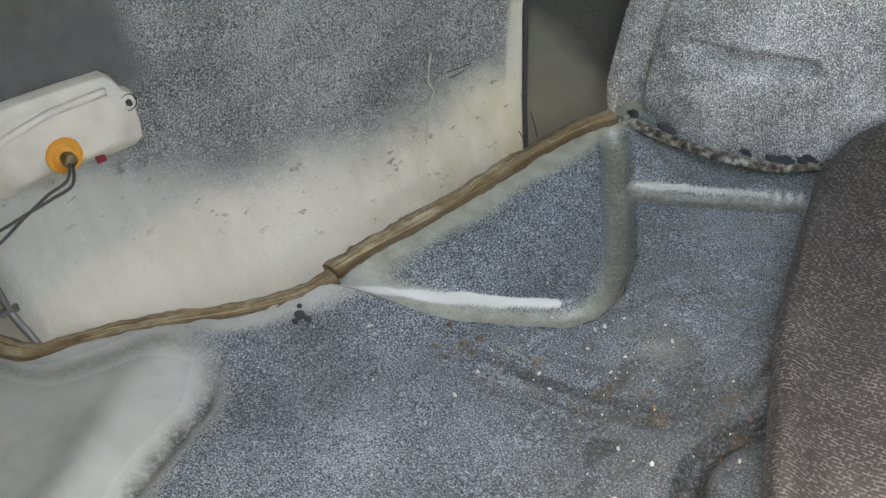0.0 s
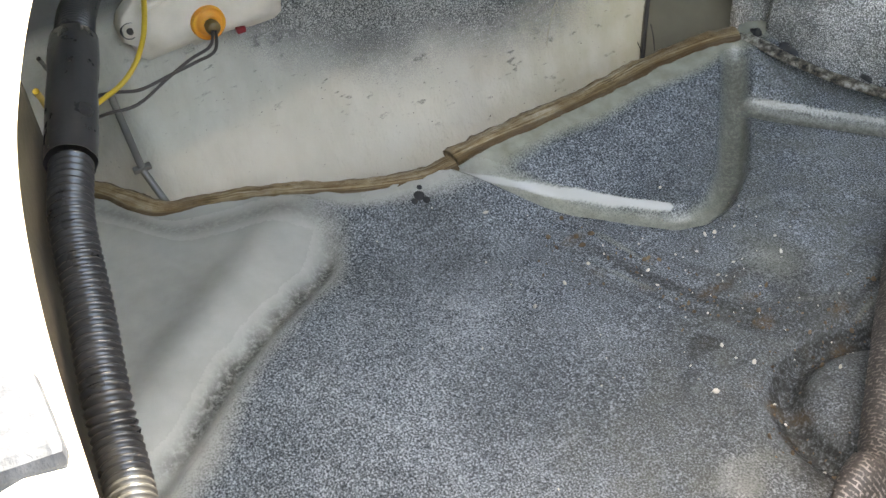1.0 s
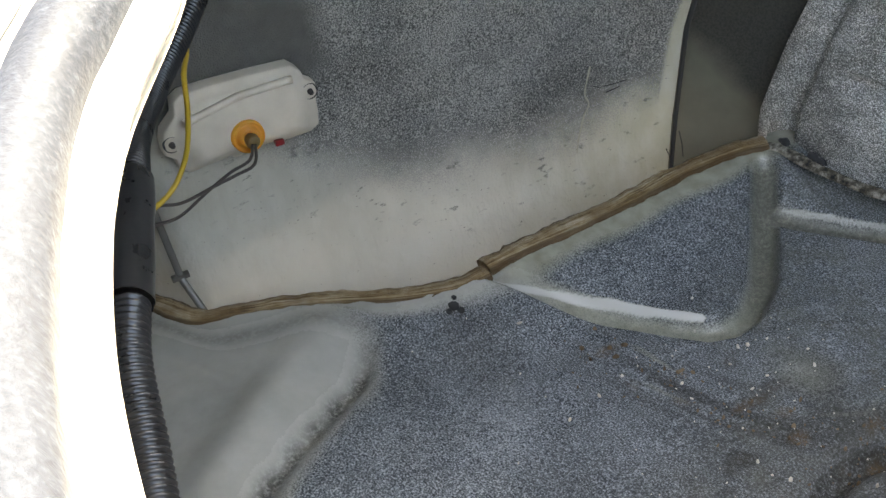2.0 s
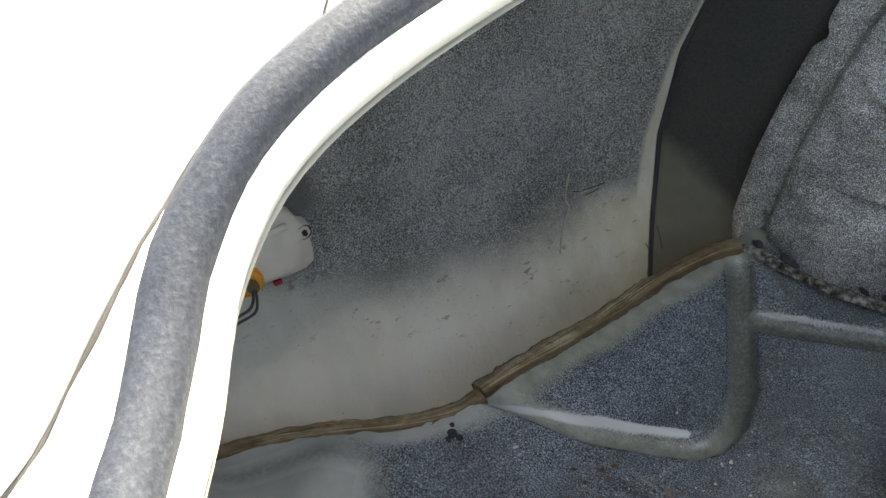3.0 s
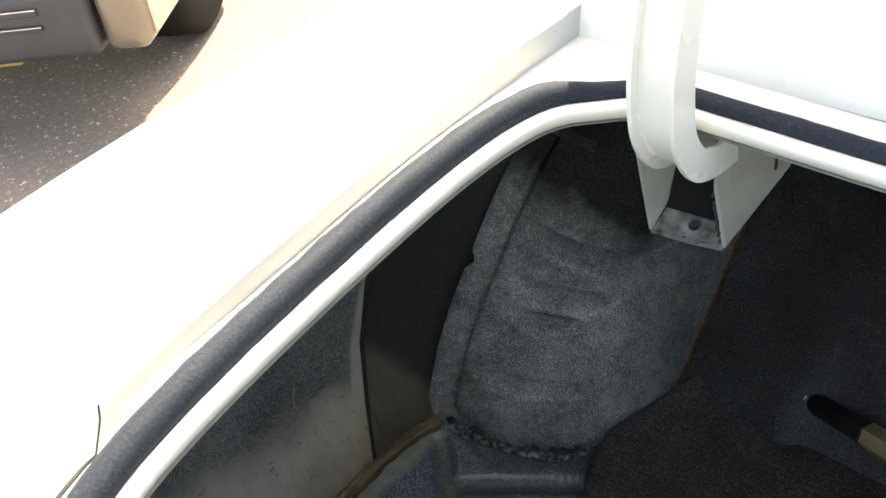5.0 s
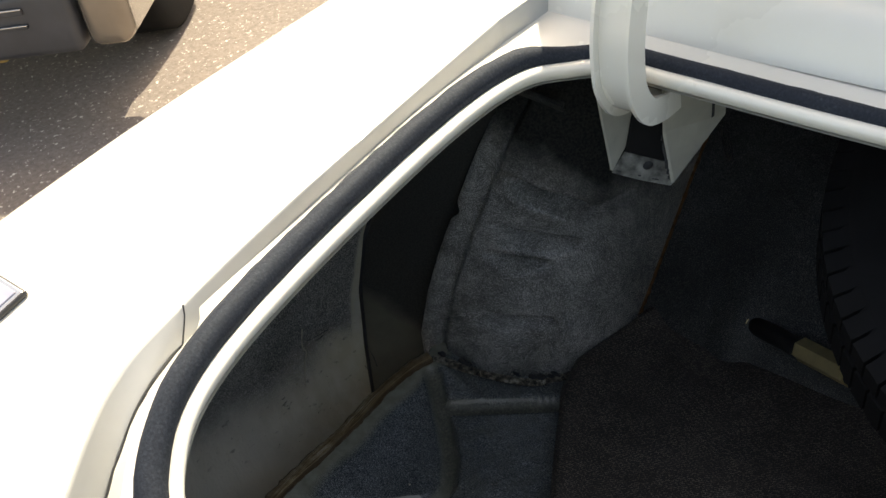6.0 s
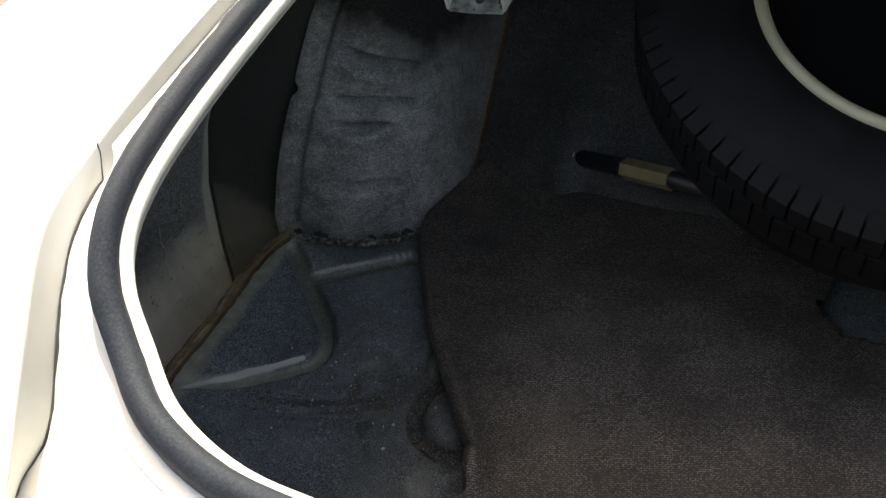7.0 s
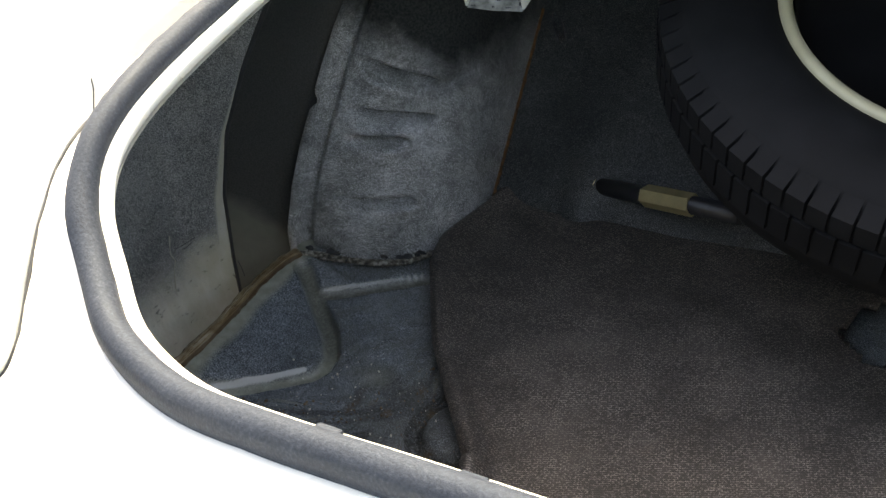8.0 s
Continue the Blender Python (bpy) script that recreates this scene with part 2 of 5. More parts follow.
def mat_cloth():
    """Embossed vinyl: a fine weave of raised pale lines, rubbed away in patches."""
    m, t, b = mat_new("mat_vinyl")
    v = coords(t)
    warp = t.nodes.new("ShaderNodeTexNoise")
    warp.inputs["Scale"].default_value = 90.0
    t.links.new(v, warp.inputs["Vector"])
    shift = t.nodes.new("ShaderNodeVectorMath")
    shift.operation = "MULTIPLY_ADD"
    shift.inputs[1].default_value = (0.0028, 0.0028, 0.0)
    t.links.new(warp.outputs["Color"], shift.inputs[0])
    turn = t.nodes.new("ShaderNodeMapping")
    turn.inputs["Rotation"].default_value = (0.0, 0.0, -0.38)
    t.links.new(v, turn.inputs["Vector"])
    t.links.new(turn.outputs["Vector"], shift.inputs[2])
    weave = node(t, "ShaderNodeTexBrick", Scale=1.0, Mortar_Size=0.00056, Mortar_Smooth=0.3, Brick_Width=0.0058, Row_Height=0.0029)
    weave.inputs["Color1"].default_value = (0.0, 0.0, 0.0, 1.0)
    weave.inputs["Color2"].default_value = (0.0, 0.0, 0.0, 1.0)
    weave.inputs["Mortar"].default_value = (1.0, 1.0, 1.0, 1.0)
    t.links.new(shift.outputs["Vector"], weave.inputs["Vector"])
    line = weave.outputs["Color"]
    breaks = maths(t, "MULTIPLY_ADD", noise_tex(t, v, 330.0, 2.0), 7.0, -3.1, clamp=True)
    big = noise_tex(t, v, 7.0, 5.0, 0.6)
    mid = noise_tex(t, v, 26.0, 4.0, 0.6)
    fine = noise_tex(t, v, 900.0, 2.0)
    c = ramp(t, big, [(0.34, (0.017, 0.0148, 0.0135)), (0.52, (0.040, 0.0345, 0.031)), (0.68, (0.090, 0.077, 0.067))])
    c = mixc(t, maths(t, "MULTIPLY_ADD", fine, 1.6, -0.65, clamp=True), c, (0.085, 0.077, 0.070))
    patch = maths(t, "MULTIPLY", maths(t, "MULTIPLY_ADD", mid, 1.5, 0.0, clamp=True), maths(t, "MULTIPLY_ADD", big, 3.0, -0.5, clamp=True))
    pale = maths(t, "MULTIPLY", maths(t, "MULTIPLY", line, breaks), patch)
    c = mixc(t, maths(t, "MULTIPLY", pale, 0.95), c, (0.29, 0.255, 0.225))
    t.links.new(c, b.inputs["Base Color"])
    t.links.new(maths(t, "MULTIPLY_ADD", big, 0.25, 0.42), b.inputs["Roughness"])
    bump(t, b, maths(t, "ADD", line, maths(t, "MULTIPLY", fine, 0.4)), 0.5, 0.0010)
    return m


def asphalt():
    m, t, b = mat_new("asphalt")
    v = coords(t)
    n = noise_tex(t, v, 60.0, 6.0, 0.7)
    big = noise_tex(t, v, 0.8, 4.0)
    grit = noise_tex(t, v, 75.0, 2.0)
    c = ramp(t, n, [(0.3, (0.125, 0.103, 0.093)), (0.6, (0.225, 0.190, 0.170)), (0.75, (0.35, 0.30, 0.27))])
    c = mixc(t, maths(t, "MULTIPLY", big, 0.5), c, (0.125, 0.112, 0.102))
    c = mixc(t, maths(t, "MULTIPLY_ADD", grit, 14.0, -9.0, clamp=True), c, (0.6, 0.57, 0.5))
    t.links.new(c, b.inputs["Base Color"])
    b.inputs["Roughness"].default_value = 0.9
    bump(t, b, n, 0.6, 0.006)
    return m


def caulk():
    """Brown sealer: streaks drawn along the bead, pale along the crown and darker at the edges."""
    m, t, b = mat_new("seam_sealer")
    v = coords(t)
    a = t.nodes.new("ShaderNodeAttribute")
    a.attribute_name = "run"
    sep = t.nodes.new("ShaderNodeSeparateColor")
    t.links.new(a.outputs["Color"], sep.inputs["Color"])
    across = sep.outputs[0]
    mp = t.nodes.new("ShaderNodeMapping")
    mp.inputs["Scale"].default_value = (15.0, 16.0, 0.0)
    t.links.new(a.outputs["Color"], mp.inputs["Vector"])
    streak = noise_tex(t, mp.outputs["Vector"], 1.0, 5.0, 0.65)
    n = noise_tex(t, v, 95.0, 6.0, 0.7)
    big = noise_tex(t, v, 24.0, 4.0)
    k = maths(t, "ADD", maths(t, "MULTIPLY", streak, 0.72), maths(t, "MULTIPLY", n, 0.28))
    c = ramp(t, k, [(0.36, (0.045, 0.027, 0.011)), (0.45, (0.24, 0.155, 0.07)), (0.52, (0.42, 0.32, 0.19)), (0.62, (0.62, 0.56, 0.45))])
    c = mixc(t, maths(t, "MULTIPLY_ADD", big, 2.6, -1.05, clamp=True), c, (0.15, 0.078, 0.024))
    side = maths(t, "ABSOLUTE", maths(t, "SUBTRACT", across, 0.5))
    edge = maths(t, "MULTIPLY_ADD", maths(t, "ADD", side, maths(t, "MULTIPLY_ADD", n, 0.22, -0.11)), 9.0, -2.7, clamp=True)
    c = mixc(t, maths(t, "MULTIPLY", edge, 0.85), c, (0.075, 0.040, 0.014))
    t.links.new(c, b.inputs["Base Color"])
    b.inputs["Roughness"].default_value = 0.42
    bump(t, b, maths(t, "ADD", streak, maths(t, "MULTIPLY", n, 0.5)), 0.7, 0.003)
    return m


def crust():
    m, t, b = mat_new("old_crust")
    v = coords(t)
    n = noise_tex(t, v, 120.0, 6.0, 0.7)
    c = ramp(t, n, [(0.36, (0.012, 0.011, 0.010)), (0.48, (0.10, 0.09, 0.07)), (0.58, (0.30, 0.29, 0.25)), (0.68, (0.48, 0.47, 0.42))])
    t.links.new(c, b.inputs["Base Color"])
    b.inputs["Roughness"].default_value = 0.8
    bump(t, b, n, 0.8, 0.003)
    return m


def weathered_rubber():
    """Old black seal: weathered flecks and smears over dark rubber, blue-grey sky glints painted in."""
    m, t, b = mat_new("weathered_rubber")
    v = coords(t)
    n1 = noise_tex(t, v, 420.0, 4.0, 0.6)
    n2 = noise_tex(t, v, 35.0, 4.0, 0.6)
    k = maths(t, "ADD", maths(t, "MULTIPLY", n1, 0.75), maths(t, "MULTIPLY", n2, 0.25))
    t.links.new(ramp(t, k, [(0.38, (0.017, 0.020, 0.027)), (0.56, (0.026, 0.031, 0.041)), (0.66, (0.038, 0.045, 0.058)), (0.76, (0.070, 0.082, 0.102))]), b.inputs["Base Color"])
    t.links.new(maths(t, "MULTIPLY_ADD", n2, 0.3, 0.50), b.inputs["Roughness"])
    b.inputs["Specular IOR Level"].default_value = 0.16
    b.inputs["Specular Tint"].default_value = (0.62, 0.80, 1.0, 1.0)
    bump(t, b, n1, 0.35, 0.0015)
    return m


CRUST = crust()
WHITE = simple("white_car_paint", (0.80, 0.79, 0.73), 0.28, 0.0, 0.04, 5.0, 0.03, 300.0, 0.4)
CREAM = simple("cream_undercoat_paint", (0.66, 0.65, 0.57), 0.36, 0.0, 0.07, 12.0, 0.05, 250.0)
# the wing's white, darkened to stand in for shade on its upright edge
SHADED_WHITE = simple("shaded_white_paint", (0.42, 0.435, 0.44), 0.5, 0.0, 0.07, 12.0, 0.05, 250.0)
# bracket cream, darkened to carry the shade its plates stand in
SHADED_CREAM = simple("shaded_cream_paint", (0.46, 0.455, 0.40), 0.42, 0.0, 0.12, 30.0, 0.08, 250.0)
STAINED = simple("stained_cream_paint", (0.20, 0.20, 0.18), 0.5, 0.0, 0.65, 90.0, 0.2, 250.0)
RINGC = simple("aged_cream_enamel", (0.52, 0.46, 0.30), 0.40, 0.0, 0.12, 20.0, 0.05, 250.0)
RUBBER = weathered_rubber()
BLACK = simple("black_plastic", (0.030, 0.030, 0.033), 0.36, 0.0, 0.3, 60.0, 0.1, 300.0)
TYRE = simple("tyre_rubber", (0.008, 0.008, 0.0085), 0.80, 0.0, 0.35, 25.0, 0.3, 200.0)
TYRE.node_tree.nodes["Principled BSDF"].inputs["Specular IOR Level"].default_value = 0.25
DARK = simple("dark_undercoat", (0.035, 0.038, 0.042), 0.8, 0.0, 0.3, 20.0, 0.3, 200.0)
SPECKLE = speckle("spatter_paint")
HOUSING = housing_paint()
# spatter paint darkened in colour for the deep shade over the axle
AXLE = speckle("shelf_spatter_shaded", -0.05, 900.0, 0.0012, (0.50, 0.48, 0.45))
WALL = wall_paint()
CORNER = corner_paint()
FLOOR = floor_paint()
MATV = mat_cloth()
ASPHALT = asphalt()
CAULK = caulk()
LAMPW = simple("aged_white_plastic", (0.66, 0.62, 0.55), 0.45, 0.0, 0.10, 40.0, 0.1, 200.0)
BRASS = simple("yellow_zinc", (0.62, 0.52, 0.28), 0.42, 0.6, 0.15, 50.0, 0.05, 300.0)
CHROME = simple("dull_chrome", (0.70, 0.69, 0.66), 0.18, 1.0, 0.08, 30.0, 0.02, 300.0)
HOSE = simple("black_conduit_plastic", (0.024, 0.025, 0.027), 0.30, 0.0, 0.3, 60.0, 0.1, 300.0)
YELLOW = simple("yellow_wire", (0.62, 0.42, 0.05), 0.4)
GREYWIRE = simple("grey_wire", (0.06, 0.055, 0.055), 0.45)
TYRE.node_tree.nodes["Principled BSDF"].inputs["Specular IOR Level"].default_value = 0.2
NAVY = simple("dark_grey_plastic", (0.050, 0.052, 0.060), 0.40, 0.0, 0.2, 8.0)
GRIT = simple("pale_grit", (0.62, 0.58, 0.50), 0.6, 0.0, 0.2, 90.0)
AMBER, tA, bA = mat_new("amber_socket")
bA.inputs["Base Color"].default_value = (0.85, 0.33, 0.06, 1.0)
bA.inputs["Roughness"].default_value = 0.25
bA.inputs["Subsurface Weight"].default_value = 0.3
RUST = simple("rust", (0.13, 0.060, 0.022), 0.85, 0.0, 0.6, 120.0, 0.6, 400.0)
BACKING = simple("backing_brown", (0.075, 0.062, 0.042), 0.6, 0.0, 0.5, 40.0, 0.3, 300.0)
CRUMB = simple("brown_dirt", (0.15, 0.105, 0.065), 0.85, 0.0, 0.6, 90.0, 0.5, 400.0)
OLIVE = simple("brown_plastic", (0.16, 0.11, 0.045), 0.4)
STEEL = simple("grey_painted_steel", (0.16, 0.165, 0.16), 0.4, 0.3)
SPRING = simple("spring_steel", (0.11, 0.11, 0.11), 0.35, 0.4)
OCHRE = simple("ochre_paint", (0.42, 0.29, 0.10), 0.45)
TEAL = simple("pale_teal_paint", (0.30, 0.46, 0.45), 0.25, 0.0, 0.05, 4.0, 0.02, 300.0, 0.5)
BRONZE = simple("bronze_paint", (0.26, 0.22, 0.18), 0.22, 0.5, 0.1, 6.0, 0.02, 300.0, 0.5)
LAVENDER = simple("lavender_enamel", (0.30, 0.31, 0.40), 0.25)
PLUM = simple("plum_enamel", (0.06, 0.02, 0.03), 0.2)
DRIP = simple("old_paint_run", (0.42, 0.42, 0.345), 0.4)
RED = simple("red_plastic", (0.25, 0.01, 0.015), 0.3)


# ---- building helpers ----
def mesh_of(name, verts, faces, material, smooth=True):
    me = bpy.data.meshes.new(name)
    me.from_pydata([tuple(v) for v in verts], [], faces)
    me.materials.append(material)
    me.update()
    if smooth:
        me.polygons.foreach_set("use_smooth", [True] * len(me.polygons))
    return me


def part(name, me, parent, label=""):
    ob = new(name, me)
    if parent is not None:
        ob.parent = parent
    if label:
        tagged(ob, label)
    return ob


def grid(name, fn, nu, nv, material, parent, label="", thick=0.0, flip=False):
    """A sheet from fn(u, v), u and v from 0 to 1; thick gives it a back."""
    verts = [Vector(fn(i / nu, j / nv)) for i in range(nu + 1) for j in range(nv + 1)]
    w = nv + 1
    faces = []
    for i in range(nu):
        for j in range(nv):
            f = (i * w + j, (i + 1) * w + j, (i + 1) * w + j + 1, i * w + j + 1)
            faces.append(f[::-1] if flip else f)
    me = mesh_of(name, verts, faces, material)
    if thick:
        bm = bmesh.new()
        bm.from_mesh(me)
        bmesh.ops.recalc_face_normals(bm, faces=bm.faces)
        bmesh.ops.solidify(bm, geom=bm.faces[:], thickness=thick)
        bm.to_mesh(me)
        bm.free()
        me.polygons.foreach_set("use_smooth", [True] * len(me.polygons))
    return part(name, me, parent, label)


def spline(points, n):
    """n + 1 points along a smooth curve through the points."""
    p = [Vector(q) for q in points]
    p = [2 * p[0] - p[1]] + p + [2 * p[-1] - p[-2]]
    segs = len(p) - 3
    out = []
    for i in range(n + 1):
        s = i / n * segs
        k = min(int(s), segs - 1)
        u = s - k
        a, b, c, d = p[k:k + 4]
        out.append(0.5 * ((2 * b) + (c - a) * u + (2 * a - 5 * b + 4 * c - d) * u * u + (3 * b - a - 3 * c + d) * u ** 3))
    return out


def even(points, n):
    """The same line with n + 1 evenly spaced points."""
    p = [Vector(q) for q in points]
    ls = [0.0]
    for a, b in zip(p, p[1:]):
        ls.append(ls[-1] + (b - a).length)
    out, k = [], 0
    for i in range(n + 1):
        s = ls[-1] * i / n
        while k < len(p) - 2 and ls[k + 1] < s:
            k += 1
        u = (s - ls[k]) / max(ls[k + 1] - ls[k], 1e-9)
        out.append(p[k].lerp(p[k + 1], u))
    return out


def sweep(name, line, profile, material, parent, label="", up=(0, 0, 1), closed=True, caps=True):
    """Sweeps a profile of (side, up) offsets along a line; side is to the right of the way."""
    up = Vector(up)
    verts, faces, n, m = [], [], len(line), len(profile(0.0) if callable(profile) else profile)
    for i, p in enumerate(line):
        d = (line[min(i + 1, n - 1)] - line[max(i - 1, 0)]).normalized()
        s = d.cross(up).normalized()
        u = s.cross(d)
        prof = profile(i / (n - 1)) if callable(profile) else profile
        verts += [p + s * a + u * b for a, b in prof]
    for i in range(n - 1):
        for j in range(m if closed else m - 1):
            k = (j + 1) % m
            faces.append((i * m + j, (i + 1) * m + j, (i + 1) * m + k, i * m + k))
    if closed and caps:
        faces += [tuple(range(m))[::-1], tuple((n - 1) * m + j for j in range(m))]
    return part(name, mesh_of(name, verts, faces, material), parent, label)


def ring(r, n=12, flat=1.0):
    return [(r * math.cos(2 * math.pi * i / n), r * flat * math.sin(2 * math.pi * i / n)) for i in range(n)]


def tube(name, points, r, material, parent, label="", n=60, sides=10):
    line = spline(points, n)
    d = line[-1] - line[0]
    up = (0, 0, 1) if abs(d.normalized().z) < 0.8 else (1, 0, 0)
    return sweep(name, line, ring(r, sides), material, parent, label, up)


def box(name, size, m, material, parent, label="", bevel=0.003):
    bm = bmesh.new()
    bmesh.ops.create_cube(bm, size=1.0, matrix=Matrix.Diagonal((*size, 1.0)))
    if bevel:
        bmesh.ops.bevel(bm, geom=bm.edges[:], offset=bevel, segments=5 if bevel > 0.02 else 2, affect="EDGES", profile=0.5)
    bm.transform(m)
    me = bpy.data.meshes.new(name)
    bm.to_mesh(me)
    bm.free()
    me.materials.append(material)
    if bevel > 0.02:
        me.polygons.foreach_set("use_smooth", [True] * len(me.polygons))
    return part(name, me, parent, label)


def lathe(name, profile, n, m, material, parent, label="", smooth=True):
    """Turns (radius, height) pairs round the z axis, then poses the result."""
    verts, faces, k = [], [], len(profile)
    for i in range(n):
        a = 2 * math.pi * i / n
        verts += [m @ Vector((r * math.cos(a), r * math.sin(a), h)) for r, h in profile]
    for i in range(n):
        for j in range(k - 1):
            faces.append((i * k + j, ((i + 1) % n) * k + j, ((i + 1) % n) * k + j + 1, i * k + j + 1))
    return part(name, mesh_of(name, verts, faces, material, smooth), parent, label)


def lerp_table(table, x):
    for (a, fa), (b, fb) in zip(table, table[1:]):
        if x <= b:
            return fa + (fb - fa) * max(0.0, (x - a)) / (b - a)
    return table[-1][1]


def smoothstep(a, b, x):
    u = min(1.0, max(0.0, (x - a) / (b - a)))
    return u * u * (3 - 2 * u)


# ---- the white car: body round the boot opening ----
car = tagged(new("car"), "old white saloon car with open boot and cracked gutter paint", "car")
GROUND_Z = -0.62
CENTRE = 0.12       # the car's middle line, x

# inner edge of the boot opening, from the front middle, round the left side, to the rear middle
EDGE = [(0.117, 0.560, 0.540), (-0.097, 0.560, 0.537), (-0.271, 0.560, 0.538), (-0.331, 0.557, 0.539), (-0.364, 0.535, 0.540), (-0.384, 0.492, 0.547),
        (-0.385, 0.402, 0.549), (-0.373, 0.262, 0.543), (-0.357, 0.151, 0.538), (-0.344, 0.082, 0.531), (-0.332, 0.037, 0.518), (-0.315, 0.004, 0.495),
        (-0.285, -0.023, 0.471), (-0.236, -0.060, 0.455), (-0.164, -0.085, 0.449), (-0.079, -0.097, 0.459), (0.018, -0.102, 0.468), (0.117, -0.107, 0.476)]
left = even(spline(EDGE, 160), 130)
right = [Vector((2 * CENTRE - p.x, p.y, p.z)) for p in reversed(left)][1:]
RIM = left + right[:-1]          # a closed loop


def rim_frames():
    out, n = [], len(RIM)
    for i, p in enumerate(RIM):
        d = (RIM[(i + 1) % n] - RIM[i - 1]).normalized()
        side = d.cross(Vector((0, 0, 1))).normalized()      # outwards
        out.append((p, side))
    return out


FRAMES = rim_frames()


SPLITS = [(-0.343, 0.063, 0.526), (-0.334, 0.025, 0.51), (-0.232, -0.070, 0.48)]     # where the old seal has split


def loop_band(name, profile, material, parent, label="", jitter=0.0, closed=False):
    """A band all round the opening from (outwards, up) offsets."""
    verts, faces, n, m = [], [], len(FRAMES), len(profile)
    for i, (p, s) in enumerate(FRAMES):
        for j, (a, b) in enumerate(profile):
            k = jitter * (noise.noise(Vector((p.x * 40, p.y * 40, j * 0.7))) + 0.5 * noise.noise(Vector((p.x * 130, p.y * 130, j * 1.9))))
            if name == "weatherstrip" and j >= 5 and min((p - Vector(q)).length for q in SPLITS) < 0.004:
                k -= 0.006
            if name == "weatherstrip":
                f = 1 - 0.28 * smoothstep(0.3, 0.8, s.y)       # squashed flatter along the front
                a, b = 0.0105 + (a - 0.0105) * f, 0.004 + (b - 0.004) * f
            verts.append(p + s * (a + k) + Vector((0, 0, b + k)))
    for i in range(n):
        for j in range(m if closed else m - 1):
            k, q = (j + 1) % m, (i + 1) % n
            faces.append((i * m + j, i * m + k, q * m + k, q * m + j))
    return part(name, mesh_of(name, verts, faces, material), parent, label)


loop_band("opening_lip", [(0.0050, -0.0045), (0.0020, -0.0012), (0.0004, 0.0025), (0.000, 0.0055), (0.0008, 0.0078), (0.0032, 0.0096), (0.0070, 0.0106), (0.0115, 0.0100), (0.014, 0.008), (0.018, 0.0045), (0.028, 0.0035), (0.036, 0.0035), (0.048, 0.003)], WHITE, car)
loop_band("lip_underside", [(0.048, 0.001), (0.030, -0.006), (0.013, -0.0085), (0.0037, -0.0065)], CREAM, car)
seal = loop_band("weatherstrip", [(0.0125, 0.005), (0.0100, 0.0110), (0.0105, 0.0170), (0.0135, 0.0225), (0.0185, 0.0258), (0.0245, 0.0262), (0.0300, 0.0235), (0.0335, 0.0180), (0.0345, 0.0105), (0.0335, 0.004)], RUBBER, car, "cracked black rubber weatherstrip", 0.0007)


# fender top, gutter and deck round the opening
TOP = [(-0.239, -0.267, 0.473), (-0.266, -0.216, 0.482), (-0.291, -0.173, 0.490), (-0.354, -0.083, 0.507), (-0.412, 0.019, 0.531), (-0.419, 0.109, 0.550), (-0.430, 0.222, 0.560), (-0.440, 0.320, 0.564),
       (-0.465, 0.531, 0.567), (-0.468, 0.601, 0.568), (-0.472, 0.947, 0.570)]
FOOT = [(-0.262, -0.262, 0.430), (-0.300, -0.205, 0.430), (-0.335, -0.150, 0.430), (-0.352, -0.096, 0.432), (-0.388, -0.009, 0.489), (-0.404, 0.062, 0.522), (-0.424, 0.214, 0.530), (-0.436, 0.314, 0.532),
        (-0.461, 0.528, 0.533), (-0.464, 0.600, 0.533), (-0.468, 0.947, 0.533)]
OUT = [(-0.42, -0.52), (-0.50, -0.50), (-0.62, -0.44), (-0.700, -0.30), (-0.722, -0.10), (-0.730, 0.05), (-0.735, 0.20), (-0.738, 0.32), (-0.740, 0.54), (-0.740, 0.64), (-0.742, 1.0)]
TOP_LINE, FOOT_LINE = spline(TOP, 120), spline(FOOT, 120)
OUT_LINE = spline([(x, y, 0.0) for x, y in OUT], 120)


def fender(u, v):
    i = min(int(u * 120 + 0.5), 120)
    t, f, o = TOP_LINE[i], FOOT_LINE[i], OUT_LINE[i]
    way = (Vector((o.x, o.y, 0)) - Vector((t.x, t.y, 0)))
    if v <= 0.65:
        k = v / 0.65
        p = t + way * k
        p.z = t.z + 0.020 * math.sin(math.pi * min(k * 0.75, 1.0)) + 0.006 * min(1.0, k * 8) - 0.060 * k ** 3
        return p
    k = (v - 0.65) / 0.35
    e = t + way
    z0 = t.z + 0.020 * math.sin(math.pi * 0.75) + 0.006 - 0.060
    d = way.normalized()
    p = e + d * (0.18 * k - 0.012 * math.sin(k * math.pi))
    p.z = z0 - 0.33 * k
    return p


grid("quarter_panel", fender, 120, 90, WHITE, car, "white painted rear wing, glaring in the sun")


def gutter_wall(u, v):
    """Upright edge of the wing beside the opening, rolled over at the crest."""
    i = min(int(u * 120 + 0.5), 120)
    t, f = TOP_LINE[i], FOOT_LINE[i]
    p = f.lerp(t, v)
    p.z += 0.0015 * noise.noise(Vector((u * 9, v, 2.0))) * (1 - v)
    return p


grid("gutter_wall", gutter_wall, 120, 10, SHADED_WHITE, car, "upright white edge of the wing, its shade painted in", thick=0.001)


